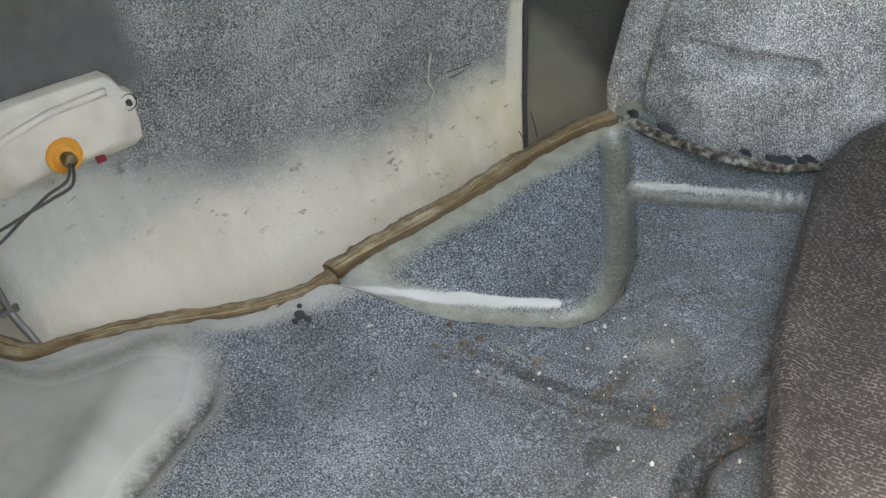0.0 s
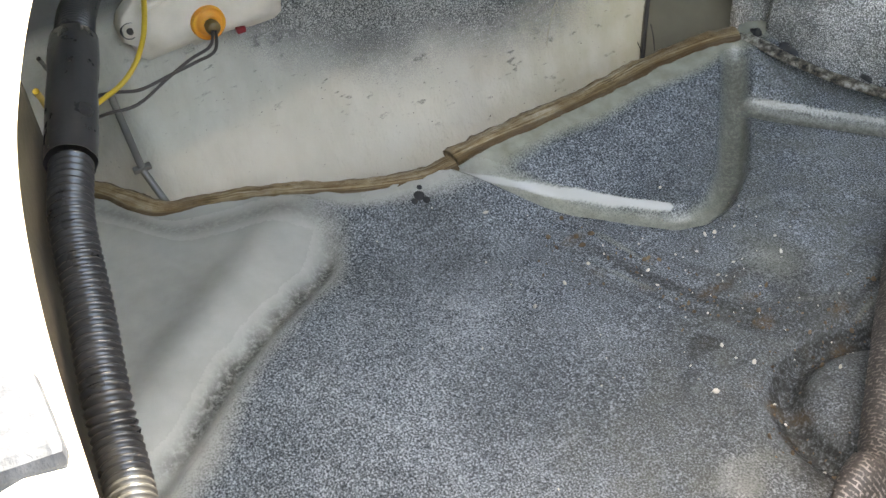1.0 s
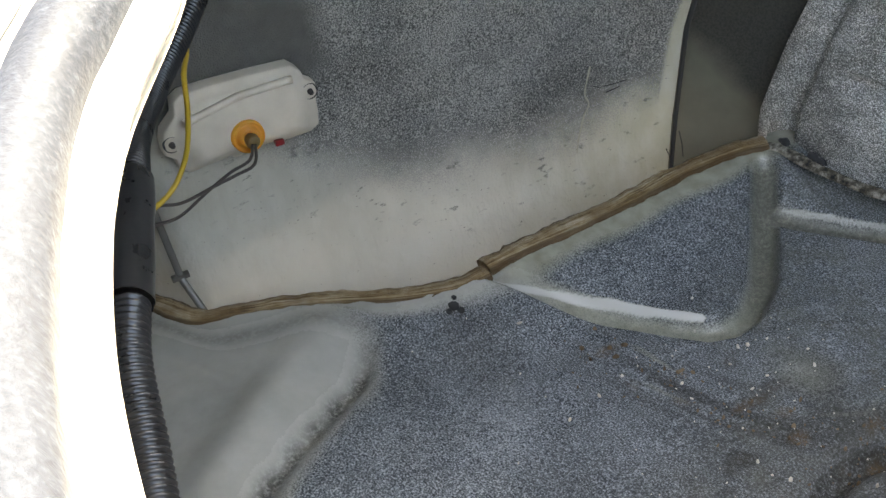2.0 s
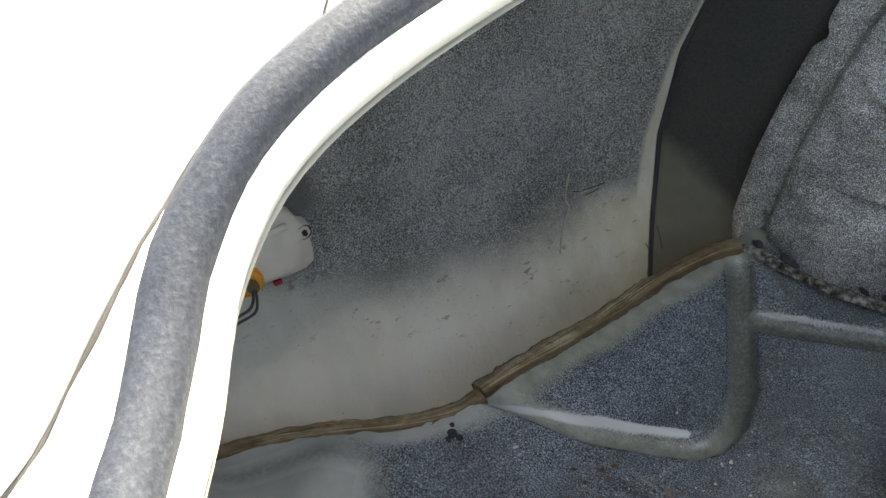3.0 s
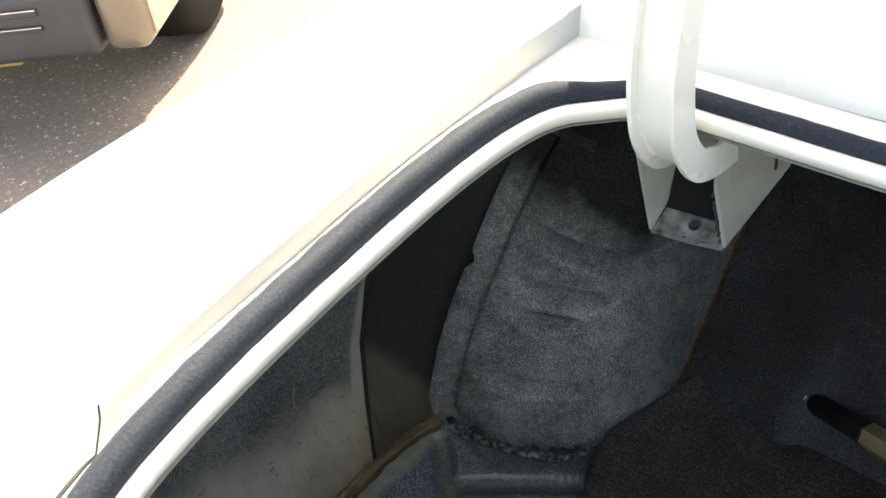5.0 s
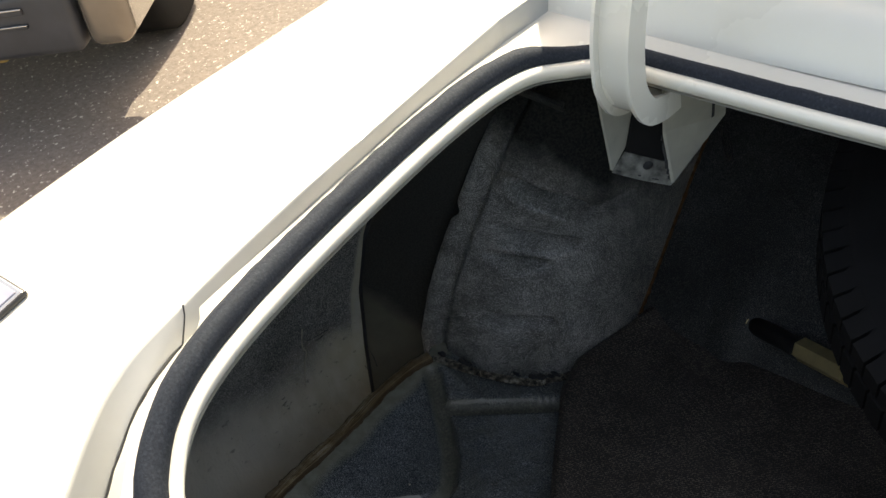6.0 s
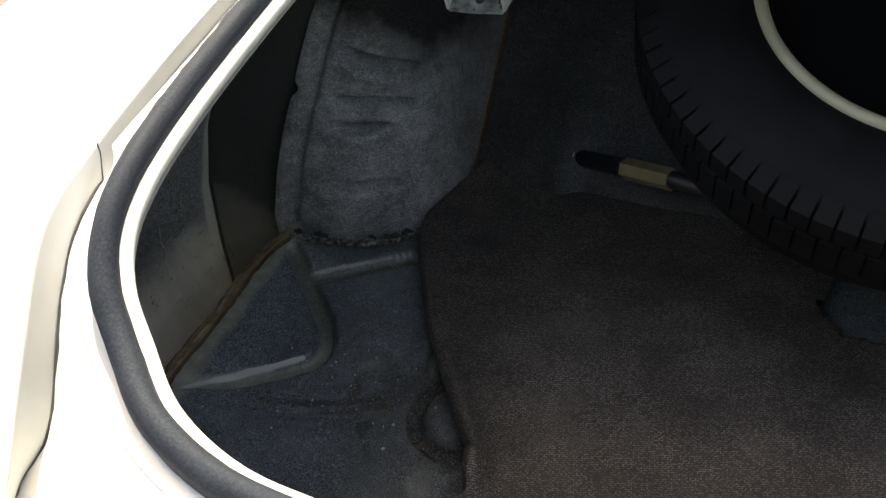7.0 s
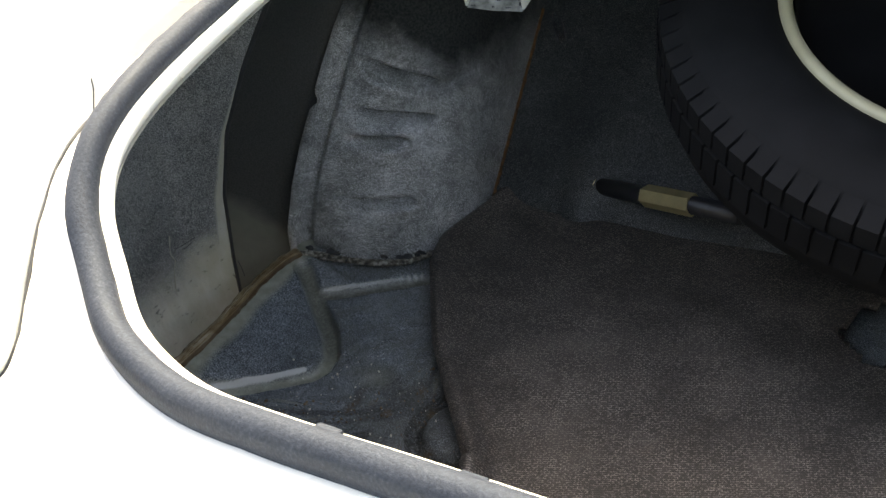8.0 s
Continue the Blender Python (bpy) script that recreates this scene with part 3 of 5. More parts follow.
# low deck round the weatherstrip, running under the foot of the wings
def deck():
    verts, faces, n = [], [], len(FRAMES)
    m = 22
    for i, (p, s) in enumerate(FRAMES):
        o = p + s * 0.046
        o.z = p.z + 0.0028
        wide = 0.10 if s.y > 0.5 else 0.16 + 0.14 * smoothstep(0.1, -0.5, s.y)
        high = 0.425 + (0.543 - 0.425) * smoothstep(-0.06, 0.09, p.y)
        for j in range(m):
            q = o + s * (wide * j / (m - 1))
            q.z = o.z + (high - o.z) * min(1.0, wide * j / (m - 1) / 0.045)
            if s.y < 0.5 and p.y < 0.12:
                flat = Vector((min(q.x, 2 * CENTRE - q.x), q.y, 0.0))
                f = min(FOOT_LINE, key=lambda c: (c.x - flat.x) ** 2 + (c.y - flat.y) ** 2)
                gap = math.hypot(f.x - flat.x, f.y - flat.y)
                a = wide * j / (m - 1)
                past = a > math.hypot(f.x - min(o.x, 2 * CENTRE - o.x), f.y - o.y)
                low = f.z - 0.004 if past else o.z + (f.z - 0.0015 - o.z) * a / max(a + gap, 1e-6)
                q.z = min(q.z, low) if gap < 0.08 else q.z
            verts.append(q)
    for i in range(n):
        q = (i + 1) % n
        for j in range(m - 1):
            faces.append((i * m + j, i * m + j + 1, q * m + j + 1, q * m + j))
    return part("gutter", mesh_of("gutter", verts, faces, WHITE), car)


deck()
crack = [FOOT_LINE[i] + Vector((0.0015 + 0.0014 * noise.noise(Vector((i * 0.5, 0, 0))), 0.0014 * noise.noise(Vector((i * 0.5, 5, 0))), 0.0012)) for i in range(10, 63)]
sweep("gap", crack, lambda u: ring(0.0010 + 0.0020 * abs(noise.noise(Vector((u * 9, 2, 0)))), 6), DARK, car, "dark open crack along the wing seam")
split = [FOOT_LINE[62].lerp(TOP_LINE[59], k) + Vector((0.0012, 0.004 * math.sin(3 * k) * k, 0.0008)) for k in (0.0, 0.35, 0.7, 1.0)]
sweep("gap", even(split, 16), ring(0.0007, 6), DARK, car, up=(1, 0, 0))
# badge on the wing
badge = part("badge", None, car, "chrome-framed lavender and plum enamel badge")
BM = Matrix.Translation((-0.581, -0.004, 0.5560)) @ pose(0, 0, 0, 11, 0, 0)
box("frame", (0.100, 0.076, 0.006), BM, BLACK, badge, "dark edge", 0.002)
box("rim", (0.097, 0.073, 0.005), BM @ Matrix.Translation((0, 0, 0.0012)), CHROME, badge, "chrome rim", 0.002)
box("inlay", (0.088, 0.064, 0.004), BM @ Matrix.Translation((0, 0, 0.0028)), LAVENDER, badge, "pale lavender inlay", 0.001)
box("enamel", (0.050, 0.034, 0.004), BM @ Matrix.Translation((0, 0, 0.0036)), PLUM, badge, "dark plum enamel", 0.001)
# panel between boot and rear window, and the rear face of the car
def front_deck(u, v):
    x = -0.52 + 1.28 * u
    prof = [(0.0, 0.628, 0.538), (0.25, 0.642, 0.572), (0.32, 0.652, 0.590), (0.40, 0.700, 0.603), (1.0, 1.05, 0.613)]
    for a, b in zip(prof, prof[1:]):
        if v <= b[0] + 1e-9:
            k = (v - a[0]) / (b[0] - a[0])
            return (x, a[1] + (b[1] - a[1]) * k, a[2] + (b[2] - a[2]) * k + 0.006 * math.sin(math.pi * u))
    return (x, 1.05, 0.6)


grid("deck_panel", front_deck, 40, 30, WHITE, car, "white panel below the rear window")


def rear_face(u, v):
    x = -0.90 + 2.04 * u
    prof = [(0.0, -0.300, 0.440), (0.3, -0.42, 0.425), (0.4, -0.45, 0.41), (0.5, -0.46, 0.36), (1.0, -0.47, 0.0)]
    for a, b in zip(prof, prof[1:]):
        if v <= b[0] + 1e-9:
            k = (v - a[0]) / (b[0] - a[0])
            return (x, a[1] + (b[1] - a[1]) * k, a[2] + (b[2] - a[2]) * k)
    return (x, -0.47, 0.0)


grid("rear_panel", rear_face, 30, 30, WHITE, car)
# right-hand wing, mirrored, behind the view
grid("wing", lambda u, v: (2 * CENTRE - fender(u, v)[0], fender(u, v)[1], fender(u, v)[2]), 60, 40, WHITE, car)


# ---- boot interior ----
def seam_x(z):
    return lerp_table([(-0.2, -0.775), (-0.10, -0.799), (-0.02, -0.807), (0.08, -0.804), (0.18, -0.780), (0.28, -0.730), (0.38, -0.664), (0.47, -0.578), (0.53, -0.51)], z)


def seam_y(z):
    return lerp_table([(-0.2, 0.510), (-0.10, 0.517), (-0.02, 0.533), (0.08, 0.547), (0.18, 0.562), (0.28, 0.576), (0.38, 0.585), (0.54, 0.588)], z)


WALL_X = [(-0.22, -0.70), (-0.16, -0.765), (-0.10, -0.805), (-0.05, -0.826), (0.02, -0.840), (0.12, -0.846), (0.25, -0.842), (0.36, -0.815), (0.44, -0.76), (0.50, -0.66), (0.54, -0.52)]


def wall_x(y, z):
    x = lerp_table(WALL_X, z) - 0.065 * smoothstep(0.045, -0.03, y) * (1 - smoothstep(0.05, 0.16, z))
    k = smoothstep(0.455, 0.515, y)
    return x + (seam_x(z) - x) * k


def side_wall(u, v):
    z = -0.22 + 0.757 * v
    y0 = -0.16
    y1 = seam_y(z) - 0.002
    y = y0 + (y1 - y0) * (u ** 0.8)
    n = 0.0015 * noise.noise(Vector((y * 9, z * 9, 3.0)))
    return (wall_x(y - (y1 - 0.515) * u, z) + n, y, z)


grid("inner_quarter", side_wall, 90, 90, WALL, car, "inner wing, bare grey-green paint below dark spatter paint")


def corner_panel(u, v):
    """From the seam to the flange of the wheel housing."""
    z = -0.20 + 0.737 * v
    a = Vector((seam_x(z) - 0.012, seam_y(z) + 0.004, z))
    b = flange_point(z) + Vector((0.03, 0.03, 0))
    p = a.lerp(b, u)
    p.y += 0.012 * math.sin(math.pi * u)
    return p


def arch(z):
    return 0.30 * z + 0.25 * z * z


def flange_point(z):
    y = 0.578 + arch(max(z, 0.02)) - arch(0.02)
    x = lerp_table([(-0.2, -0.732), (0.0, -0.725), (0.083, -0.713), (0.146, -0.697), (0.20, -0.680), (0.25, -0.664), (0.30, -0.647), (0.34, -0.630), (0.44, -0.58), (0.54, -0.52)], z)
    return Vector((x, y, z))


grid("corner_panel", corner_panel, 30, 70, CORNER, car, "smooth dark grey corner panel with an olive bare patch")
# dark gap at the seam
line = [Vector((seam_x(z) + 0.001, seam_y(z) + 0.001, z)) for z in [(-0.12 + 0.62 * i / 40) for i in range(41)]]
sweep("panel_seam", line, lambda u: ring(0.0022 + 0.004 * u * u, 6), DARK, car, "dark gap between two panels", up=(1, 0, 0))

RUN = [(0.461, 0.056), (0.452, 0.031), (0.455, 0.018), (0.447, 0.008), (0.441, -0.004), (0.436, -0.014), (0.432, -0.026)]
run_line = spline([(wall_x(y - 0.018, z) + 0.0012, y, z) for y, z in RUN], 40)
sweep("paint_run", run_line, lambda u: ring(0.0009 + 0.0007 * noise.noise(Vector((u * 14, 0, 0))), 6), DRIP, car, "raised run of old paint", up=(1, 0, 0))
for y, z, dy, dz in ((0.521, -0.044, 0.004, -0.018), (0.538, -0.030, 0.002, -0.030), (0.531, -0.008, 0.001, -0.012), (0.496, 0.033, -0.022, -0.003), (0.490, 0.027, -0.014, -0.004), (0.470, 0.030, -0.008, 0.004)):
    k = (seam_y(z) - 0.002 + 0.16)
    a, b = ((wall_x(q - (seam_y(w) - 0.517) * ((q + 0.16) / k) ** 1.25, w) + 0.0012, q, w) for q, w in ((y, z), (y + dy, z + dz)))
    a, b = Vector(a), Vector(b)
    sweep("scratch", even([a, a.lerp(b, 0.5) + Vector((0.0004, 0.0008, 0)), b], 6), ring(0.0005, 5), DARK, car, "", up=(1, 0, 0))
# wheel housing
BASE = [(-0.684, 0.578), (-0.660, 0.580), (-0.631, 0.586), (-0.598, 0.600), (-0.558, 0.627), (-0.526, 0.660), (-0.503, 0.708), (-0.496, 0.760), (-0.495, 0.90), (-0.495, 1.10)]
base_line = even(spline([(x, y, 0) for x, y in BASE], 80), 90)
# pressed ribs: start and end across, height of the upper crease at the start, its slope, strength
RIBS = [(-0.605, -0.515, 0.256, -0.60, 0.9), (-0.622, -0.518, 0.191, -0.28, 1.0), (-0.622, -0.545, 0.154, -0.15, 0.7), (-0.648, -0.535, 0.068, -0.12, 0.45)]


def housing(u, v):
    z = -0.05 + 0.545 * v
    k = u * (len(base_line) - 1)
    i = min(int(k), len(base_line) - 2)
    p = base_line[i].lerp(base_line[i + 1], k - i)
    shift = arch(max(z, 0.02)) - arch(0.02)
    fl = flange_point(z)
    x0 = fl.x + 0.022 - (-0.684)          # the left edge leans in with height
    lean = x0 * max(0.0, 1 - max(0.0, (p.x + 0.684)) / 0.19)
    x, y = p.x + lean, p.y + shift
    for xa, xb, z0, slant, k in RIBS:
        win = k * smoothstep(xa - 0.012, xa + 0.022, x) * (1 - smoothstep(xb - 0.028, xb, x))
        d = z - (z0 + slant * (x - xa))
        y -= 0.008 * win * math.exp(-((d + 0.017) / 0.012) ** 2)
        y += 0.046 * win * math.exp(-(d / 0.0060) ** 2)
    y += 0.012 * smoothstep(-0.527, -0.512, x) * math.exp(-((z - 0.203) / 0.006) ** 2) * (1 - smoothstep(0.0, 0.02, x + 0.497))
    # side flange set back from the face
    e = x - (fl.x + 0.022)
    y += 0.010 * (1 - smoothstep(0.010, 0.020, e)) * smoothstep(0.0, 0.006, e)
    # overlapping ledge on the inner side
    y -= 0.004 * smoothstep(-0.555, -0.530, x) * (1 - smoothstep(0.196, 0.204, z + 0.25 * (x + 0.52)))
    for dx, dz in ((-0.602, 0.022), (-0.512, 0.020), (-0.64, 0.125)):
        r2 = (x - dx) ** 2 + ((z - dz) * 1.6) ** 2
        y += 0.006 * math.exp(-r2 / 0.00006)
    k = smoothstep(0, 0.2, v)
    y += k * (0.003 * noise.noise(Vector((x * 12, z * 10, 1.0))) + 0.0010 * noise.noise(Vector((x * 50, z * 60, 5.0))) + 0.0016 * noise.noise(Vector((x * 130, z * 130, 9.0))) * (1 - smoothstep(-0.58, -0.52, x)))
    if z > 0.43:
        y += (z - 0.43) * 0.8
    return (x, y, z)


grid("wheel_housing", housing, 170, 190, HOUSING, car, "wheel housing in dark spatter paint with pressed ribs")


def flange(u, v):
    z = -0.03 + 0.50 * v
    a = flange_point(z)
    h = Vector(housing(0.0, (z + 0.05) / 0.545))
    cut = 0.010 * math.exp(-((z - 0.205) / 0.008) ** 2)
    p = (a + Vector((0.0 + cut, -0.006, 0))).lerp(h, u)
    p.y -= 0.003 * math.sin(math.pi * u)
    return p


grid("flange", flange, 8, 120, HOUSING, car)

tube("wire_loop", [(-0.455, 0.935, 0.225), (-0.463, 0.945, 0.205), (-0.460, 0.945, 0.188), (-0.448, 0.935, 0.180), (-0.438, 0.930, 0.190), (-0.440, 0.930, 0.212), (-0.452, 0.937, 0.226)], 0.0014, BLACK, car, "loop of thin black wire", 40, 6)
coil = even(spline([(-0.640, 0.690, 0.388), (-0.575, 0.692, 0.384), (-0.520, 0.697, 0.374)], 40), 1100)
spring_line = []
for i, p in enumerate(coil):
    a = i * 2 * math.pi / 24
    spring_line.append(p + Vector((0, 0.0052 * math.cos(a), 0.0052 * math.sin(a))))
sweep("coil_spring", spring_line, ring(0.0007, 5), SPRING, car, "thin grey coil spring")

# floor
BEAD = [(-0.879, -0.051, 0.000), (-0.833, -0.013, 0.0), (-0.780, 0.018, -0.002), (-0.767, 0.052, -0.003), (-0.752, 0.090, -0.004), (-0.728, 0.133, -0.004), (-0.702, 0.174, -0.004), (-0.684, 0.216, -0.004), (-0.684, 0.242, -0.004),
        (-0.688, 0.290, -0.004), (-0.690, 0.380, -0.004), (-0.699, 0.460, -0.004), (-0.698, 0.520, -0.004), (-0.688, 0.553, -0.003)]
bead_line = spline(BEAD, 200)


def bead_x(y):
    if y <= bead_line[0].y:
        return bead_line[0].x
    for a, b in zip(bead_line, bead_line[1:]):
        if a.y <= y <= b.y and b.y > a.y:
            return a.x + (b.x - a.x) * (y - a.y) / (b.y - a.y)
    return lerp_table([(0.553, -0.688), (0.565, -0.70), (0.9, -0.72)], y)


def seg_dist(x, y, pts):
    best = 9.0
    for (ax, ay), (bx, by) in zip(pts, pts[1:]):
        dx, dy = bx - ax, by - ay
        k = max(0.0, min(1.0, ((x - ax) * dx + (y - ay) * dy) / (dx * dx + dy * dy)))
        best = min(best, math.hypot(x - ax - k * dx, y - ay - k * dy))
    return best


GROOVE = [(-0.690, 0.250), (-0.642, 0.288), (-0.601, 0.319), (-0.562, 0.349), (-0.541, 0.369), (-0.535, 0.386), (-0.540, 0.410), (-0.565, 0.445), (-0.616, 0.489), (-0.669, 0.533)]
BRANCH = [(-0.630, 0.512), (-0.596, 0.537), (-0.565, 0.560), (-0.500, 0.605)]
CREASE = [(-0.667, 0.128), (-0.629, 0.097), (-0.600, 0.057), (-0.566, 0.008), (-0.515, -0.052), (-0.480, -0.10)]
GLINT = [(-0.682, 0.246), (-0.664, 0.268), (-0.644, 0.293), (-0.611, 0.327), (-0.575, 0.357), (-0.556, 0.375)]
GLINT_BRANCH = [(-0.632, 0.523), (-0.598, 0.553), (-0.559, 0.580), (-0.520, 0.606)]
DRAIN, DRAIN_R = (-0.304, 0.361), 0.063
STREAM = [(-0.645, 0.248), (-0.599, 0.263), (-0.548, 0.295), (-0.502, 0.307), (-0.458, 0.325), (-0.401, 0.355), (-0.373, 0.400), (-0.39, 0.46)]


def floor_z(x, y):
    z = -0.030
    db = x - bead_x(y)
    z += 0.030 * (1 - smoothstep(0.0, 0.10, db))
    # the rear left corner kicks up in a soft hump
    hump = 0.030 * smoothstep(0.22, 0.02, y) * (1 - smoothstep(-0.56, -0.35, x)) * smoothstep(0.0, 0.09, db)
    z += hump
    if x < -0.40:
        left_of = (x + 0.690) * 0.76 + (y - 0.133) * 0.65
        z += 0.010 * math.exp(-((left_of + 0.028) / 0.026) ** 2) * smoothstep(0.17, 0.09, y) * smoothstep(0.0, 0.05, db)
    if x < -0.40:
        c = seg_dist(x, y, CREASE)
        z -= 0.009 * math.exp(-(c / 0.010) ** 2) * smoothstep(0.16, 0.10, y)
        g = min(seg_dist(x, y, GROOVE), seg_dist(x, y, BRANCH))
        z -= 0.012 * math.exp(-(g / 0.0120) ** 4)
    d = math.hypot(x - DRAIN[0], y - DRAIN[1])
    z -= 0.017 * math.exp(-((d - DRAIN_R) / 0.012) ** 2)
    z += 0.0025 * noise.noise(Vector((x * 10, y * 10, 0.0)))
    return z


def floor_fn(u, v):
    y = -0.17 + (0.76 * v / 0.88 if v < 0.88 else 0.76 + 0.26 * (v - 0.88) / 0.12)
    x0 = bead_x(y) - 0.004
    x = x0 + (1.06 - x0) * (0.27 * (u / 0.76) if u < 0.76 else 0.27 + 0.73 * (u - 0.76) / 0.24)
    return (x, y, floor_z(x, y))


boot_floor = grid("boot_floor", floor_fn, 420, 400, FLOOR, car, "boot floor in speckled grey paint, pressed grooves, dirt and rust")


def wear_glint_of(x, y):
    """Bare paint, dirt and rust on the floor, with painted glint and shade."""
    w1 = noise.noise(Vector((x * 12, y * 12, 0)))
    w2 = noise.noise(Vector((x * 45, y * 45, 3)))
    db = x - bead_x(y) + 0.018 * w1
    bare = 1 - smoothstep(0.008, 0.040, db)
    side = (x + 0.690) * 0.76 + (y - 0.133) * 0.65       # distance from the crease, positive towards the middle
    corner = 1 - smoothstep(0.006, 0.058, side + 0.012 * w1)
    bare = max(bare, corner * (1 - smoothstep(0.10, 0.17, y)))
    g = min(seg_dist(x, y, GROOVE), seg_dist(x, y, BRANCH))
    dirt = 0.7 * math.exp(-(g / 0.010) ** 4) * (0.25 + 0.75 * smoothstep(0.39, 0.44, y))
    bare = max(bare, 0.75 * math.exp(-(g / 0.012) ** 4))
    c = seg_dist(x, y, CREASE)
    dirt = max(dirt, (0.85 + 0.9 * w2) * math.exp(-((c - 0.001) / (0.0080 + 0.004 * w1)) ** 2) * smoothstep(0.15, 0.11, y))
    # the last term paints soft shade into the valley beside the bead
    dirt = max(dirt, 0.55 * math.exp(-(((x + 0.62) / 0.055) ** 2 + ((y - 0.200) / 0.030) ** 2)), 0.45 * math.exp(-((db - 0.040) / 0.014) ** 2) * smoothstep(0.17, 0.10, y))
    bare = max(bare, 0.5 * math.exp(-(((x + 0.455) / 0.035) ** 2 + ((y - 0.395) / 0.028) ** 2)))
    # a painted glint whitens the upper flank of the long groove and of its branch
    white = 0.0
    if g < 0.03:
        for pts, r, k in ((GLINT, 0.0030, 1.0), (GLINT_BRANCH, 0.0018, 0.75)):
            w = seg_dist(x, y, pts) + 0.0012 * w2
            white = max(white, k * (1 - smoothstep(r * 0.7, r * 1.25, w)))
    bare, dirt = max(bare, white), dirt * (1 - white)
    worn = math.exp(-((((x + 0.303) / 0.024) ** 2 + ((y - 0.245) / 0.034) ** 2) + 0.5 * w1) ** 2)
    bare = max(bare, (0.50 + 0.5 * w2) * worn)
    d = math.hypot(x - DRAIN[0], (y - DRAIN[1]))
    ringd = math.exp(-((d - DRAIN_R) / 0.0120) ** 4)
    dirt = max(dirt, ringd * (1.9 + 0.5 * w2), 0.5 * math.exp(-((d - 0.08) / 0.03) ** 2) * smoothstep(-0.2, 0.4, w2))
    # floor darkened towards the mat edge, for the lifted mat and its shadow
    dirt = max(dirt, 0.95 * smoothstep(-0.318, -0.275, x + 0.02 * w1) * smoothstep(0.255, 0.285, y + 0.01 * w2), 0.8 * smoothstep(-0.285, -0.262, x + 0.01 * w1))
    st = seg_dist(x, y, STREAM)
    band = math.exp(-(st / 0.034) ** 2)
    run = noise.noise(Vector((st * 95, x * 7, y * 7))) + 0.5 * noise.noise(Vector((st * 190, x * 16, y * 16 + 4)))
    bare = max(bare, 0.55 * band * smoothstep(0.15, 0.6, run))
    dirt = max(dirt, 0.85 * band * smoothstep(-0.3, 0.5, -run) * smoothstep(-0.62, -0.50, x))
    zone = math.exp(-(((x + 0.40) / 0.085) ** 2 + ((y - 0.385) / 0.085) ** 2))
    dirt = max(dirt, 0.46 * math.exp(-(((x + 0.31) / 0.13) ** 2 + ((y - 0.30) / 0.16) ** 2)), 0.75 * zone * smoothstep(-0.2, 0.35, w1 + 0.7 * w2), 0.9 * math.exp(-(((x + 0.40) / 0.12) ** 2 + ((y - 0.33) / 0.09) ** 2)) * smoothstep(0.05, 0.45, w2 + 0.4 * noise.noise(Vector((x * 60, y * 60, 11)))))
    rust = 0.9 * math.exp(-(((x + 0.345) / 0.020) ** 2 + ((y - 0.288) / 0.016) ** 2)) * smoothstep(0.0, 0.4, noise.noise(Vector((x * 55, y * 55, 21)))) + 0.5 * band * smoothstep(0.35, 0.7, w2 + 0.3 * w1) + 0.5 * zone * smoothstep(0.42, 0.62, noise.noise(Vector((x * 38, y * 38, 8)))) + ringd * smoothstep(0.1, 0.5, noise.noise(Vector((x * 30, y * 30, 5)))) * (1 if x < DRAIN[0] else 0)
    return (min(1, max(0, bare)), min(1, max(0, dirt)), min(1, max(0, rust)), 1.0 - white)


att = boot_floor.data.color_attributes.new("wear_glint", "FLOAT_COLOR", "POINT")
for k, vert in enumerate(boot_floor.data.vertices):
    att.data[k].color = wear_glint_of(vert.co.x, vert.co.y) if vert.co.x < -0.18 else (0.0, 0.2, 0.0, 1.0)



def ragged(r):
    def prof(u):
        k = 1 + 0.22 * noise.noise(Vector((u * 22, 0.3, 0)))
        out = []
        for i, (a, b) in enumerate(ring(r, 26, 0.55)):
            ridge = 0.13 * noise.noise(Vector((u * 7, i * 0.75, 4))) + 0.10 * noise.noise(Vector((u * 60, i * 0.7, 1)))
            out.append((a * k * (1 + ridge), b * k * (1 + 1.6 * ridge)))
        return out
    return prof


def run_marks(ob, line, r, sides=26):
    """Stores how far across and along the bead each point lies."""
    marks = ob.data.color_attributes.new("run", "FLOAT_COLOR", "POINT")
    along = 0.0
    for i, p in enumerate(line):
        along += (p - line[i - 1]).length if i else 0.0
        for j in range(sides):
            marks.data[i * sides + j].color = (0.5 + 0.5 * math.cos(2 * math.pi * j / sides), along, 0.0, 1.0)


first = even(bead_line, 240)
rear_run = [p for p in first if p.y < 0.250]
side_run = [p + Vector((-0.004, 0, 0.004)) for p in first if p.y >= 0.247]
run_marks(sweep("seam_sealer", rear_run, ragged(0.0102), CAULK, car, "brown cracked sealer along the floor seam"), rear_run, 0.0102)
run_marks(sweep("seam_sealer", side_run, ragged(0.0107), CAULK, car), side_run, 0.0107)
well_run = spline([(-0.694, 0.545, 0.000), (-0.678, 0.558, 0.000), (-0.640, 0.567, -0.006), (-0.590, 0.584, -0.012), (-0.545, 0.608, -0.016), (-0.512, 0.655, -0.018), (-0.49, 0.71, -0.02)], 80)
sweep("seam_crust", well_run, ragged(0.0058), CRUST, car, "grey and black crust at the foot of the wheel housing")
for i in range(11):
    p = well_run[min(80, 3 + int(70 * random.random() ** 1.6))]
    lathe("tar_blob", [(0.0, 0.004), (0.003, 0.0035), (0.005, 0.001), (0.0055, -0.003)], 9, Matrix.Translation(p + Vector((random.uniform(-0.002, 0.002), 0.007 + 0.003 * random.random(), 0.004))) @ Matrix.Diagonal((0.6 + 1.1 * random.random(), 0.35 + 0.4 * random.random(), 0.35 + 0.5 * random.random(), 1)), DARK, car)


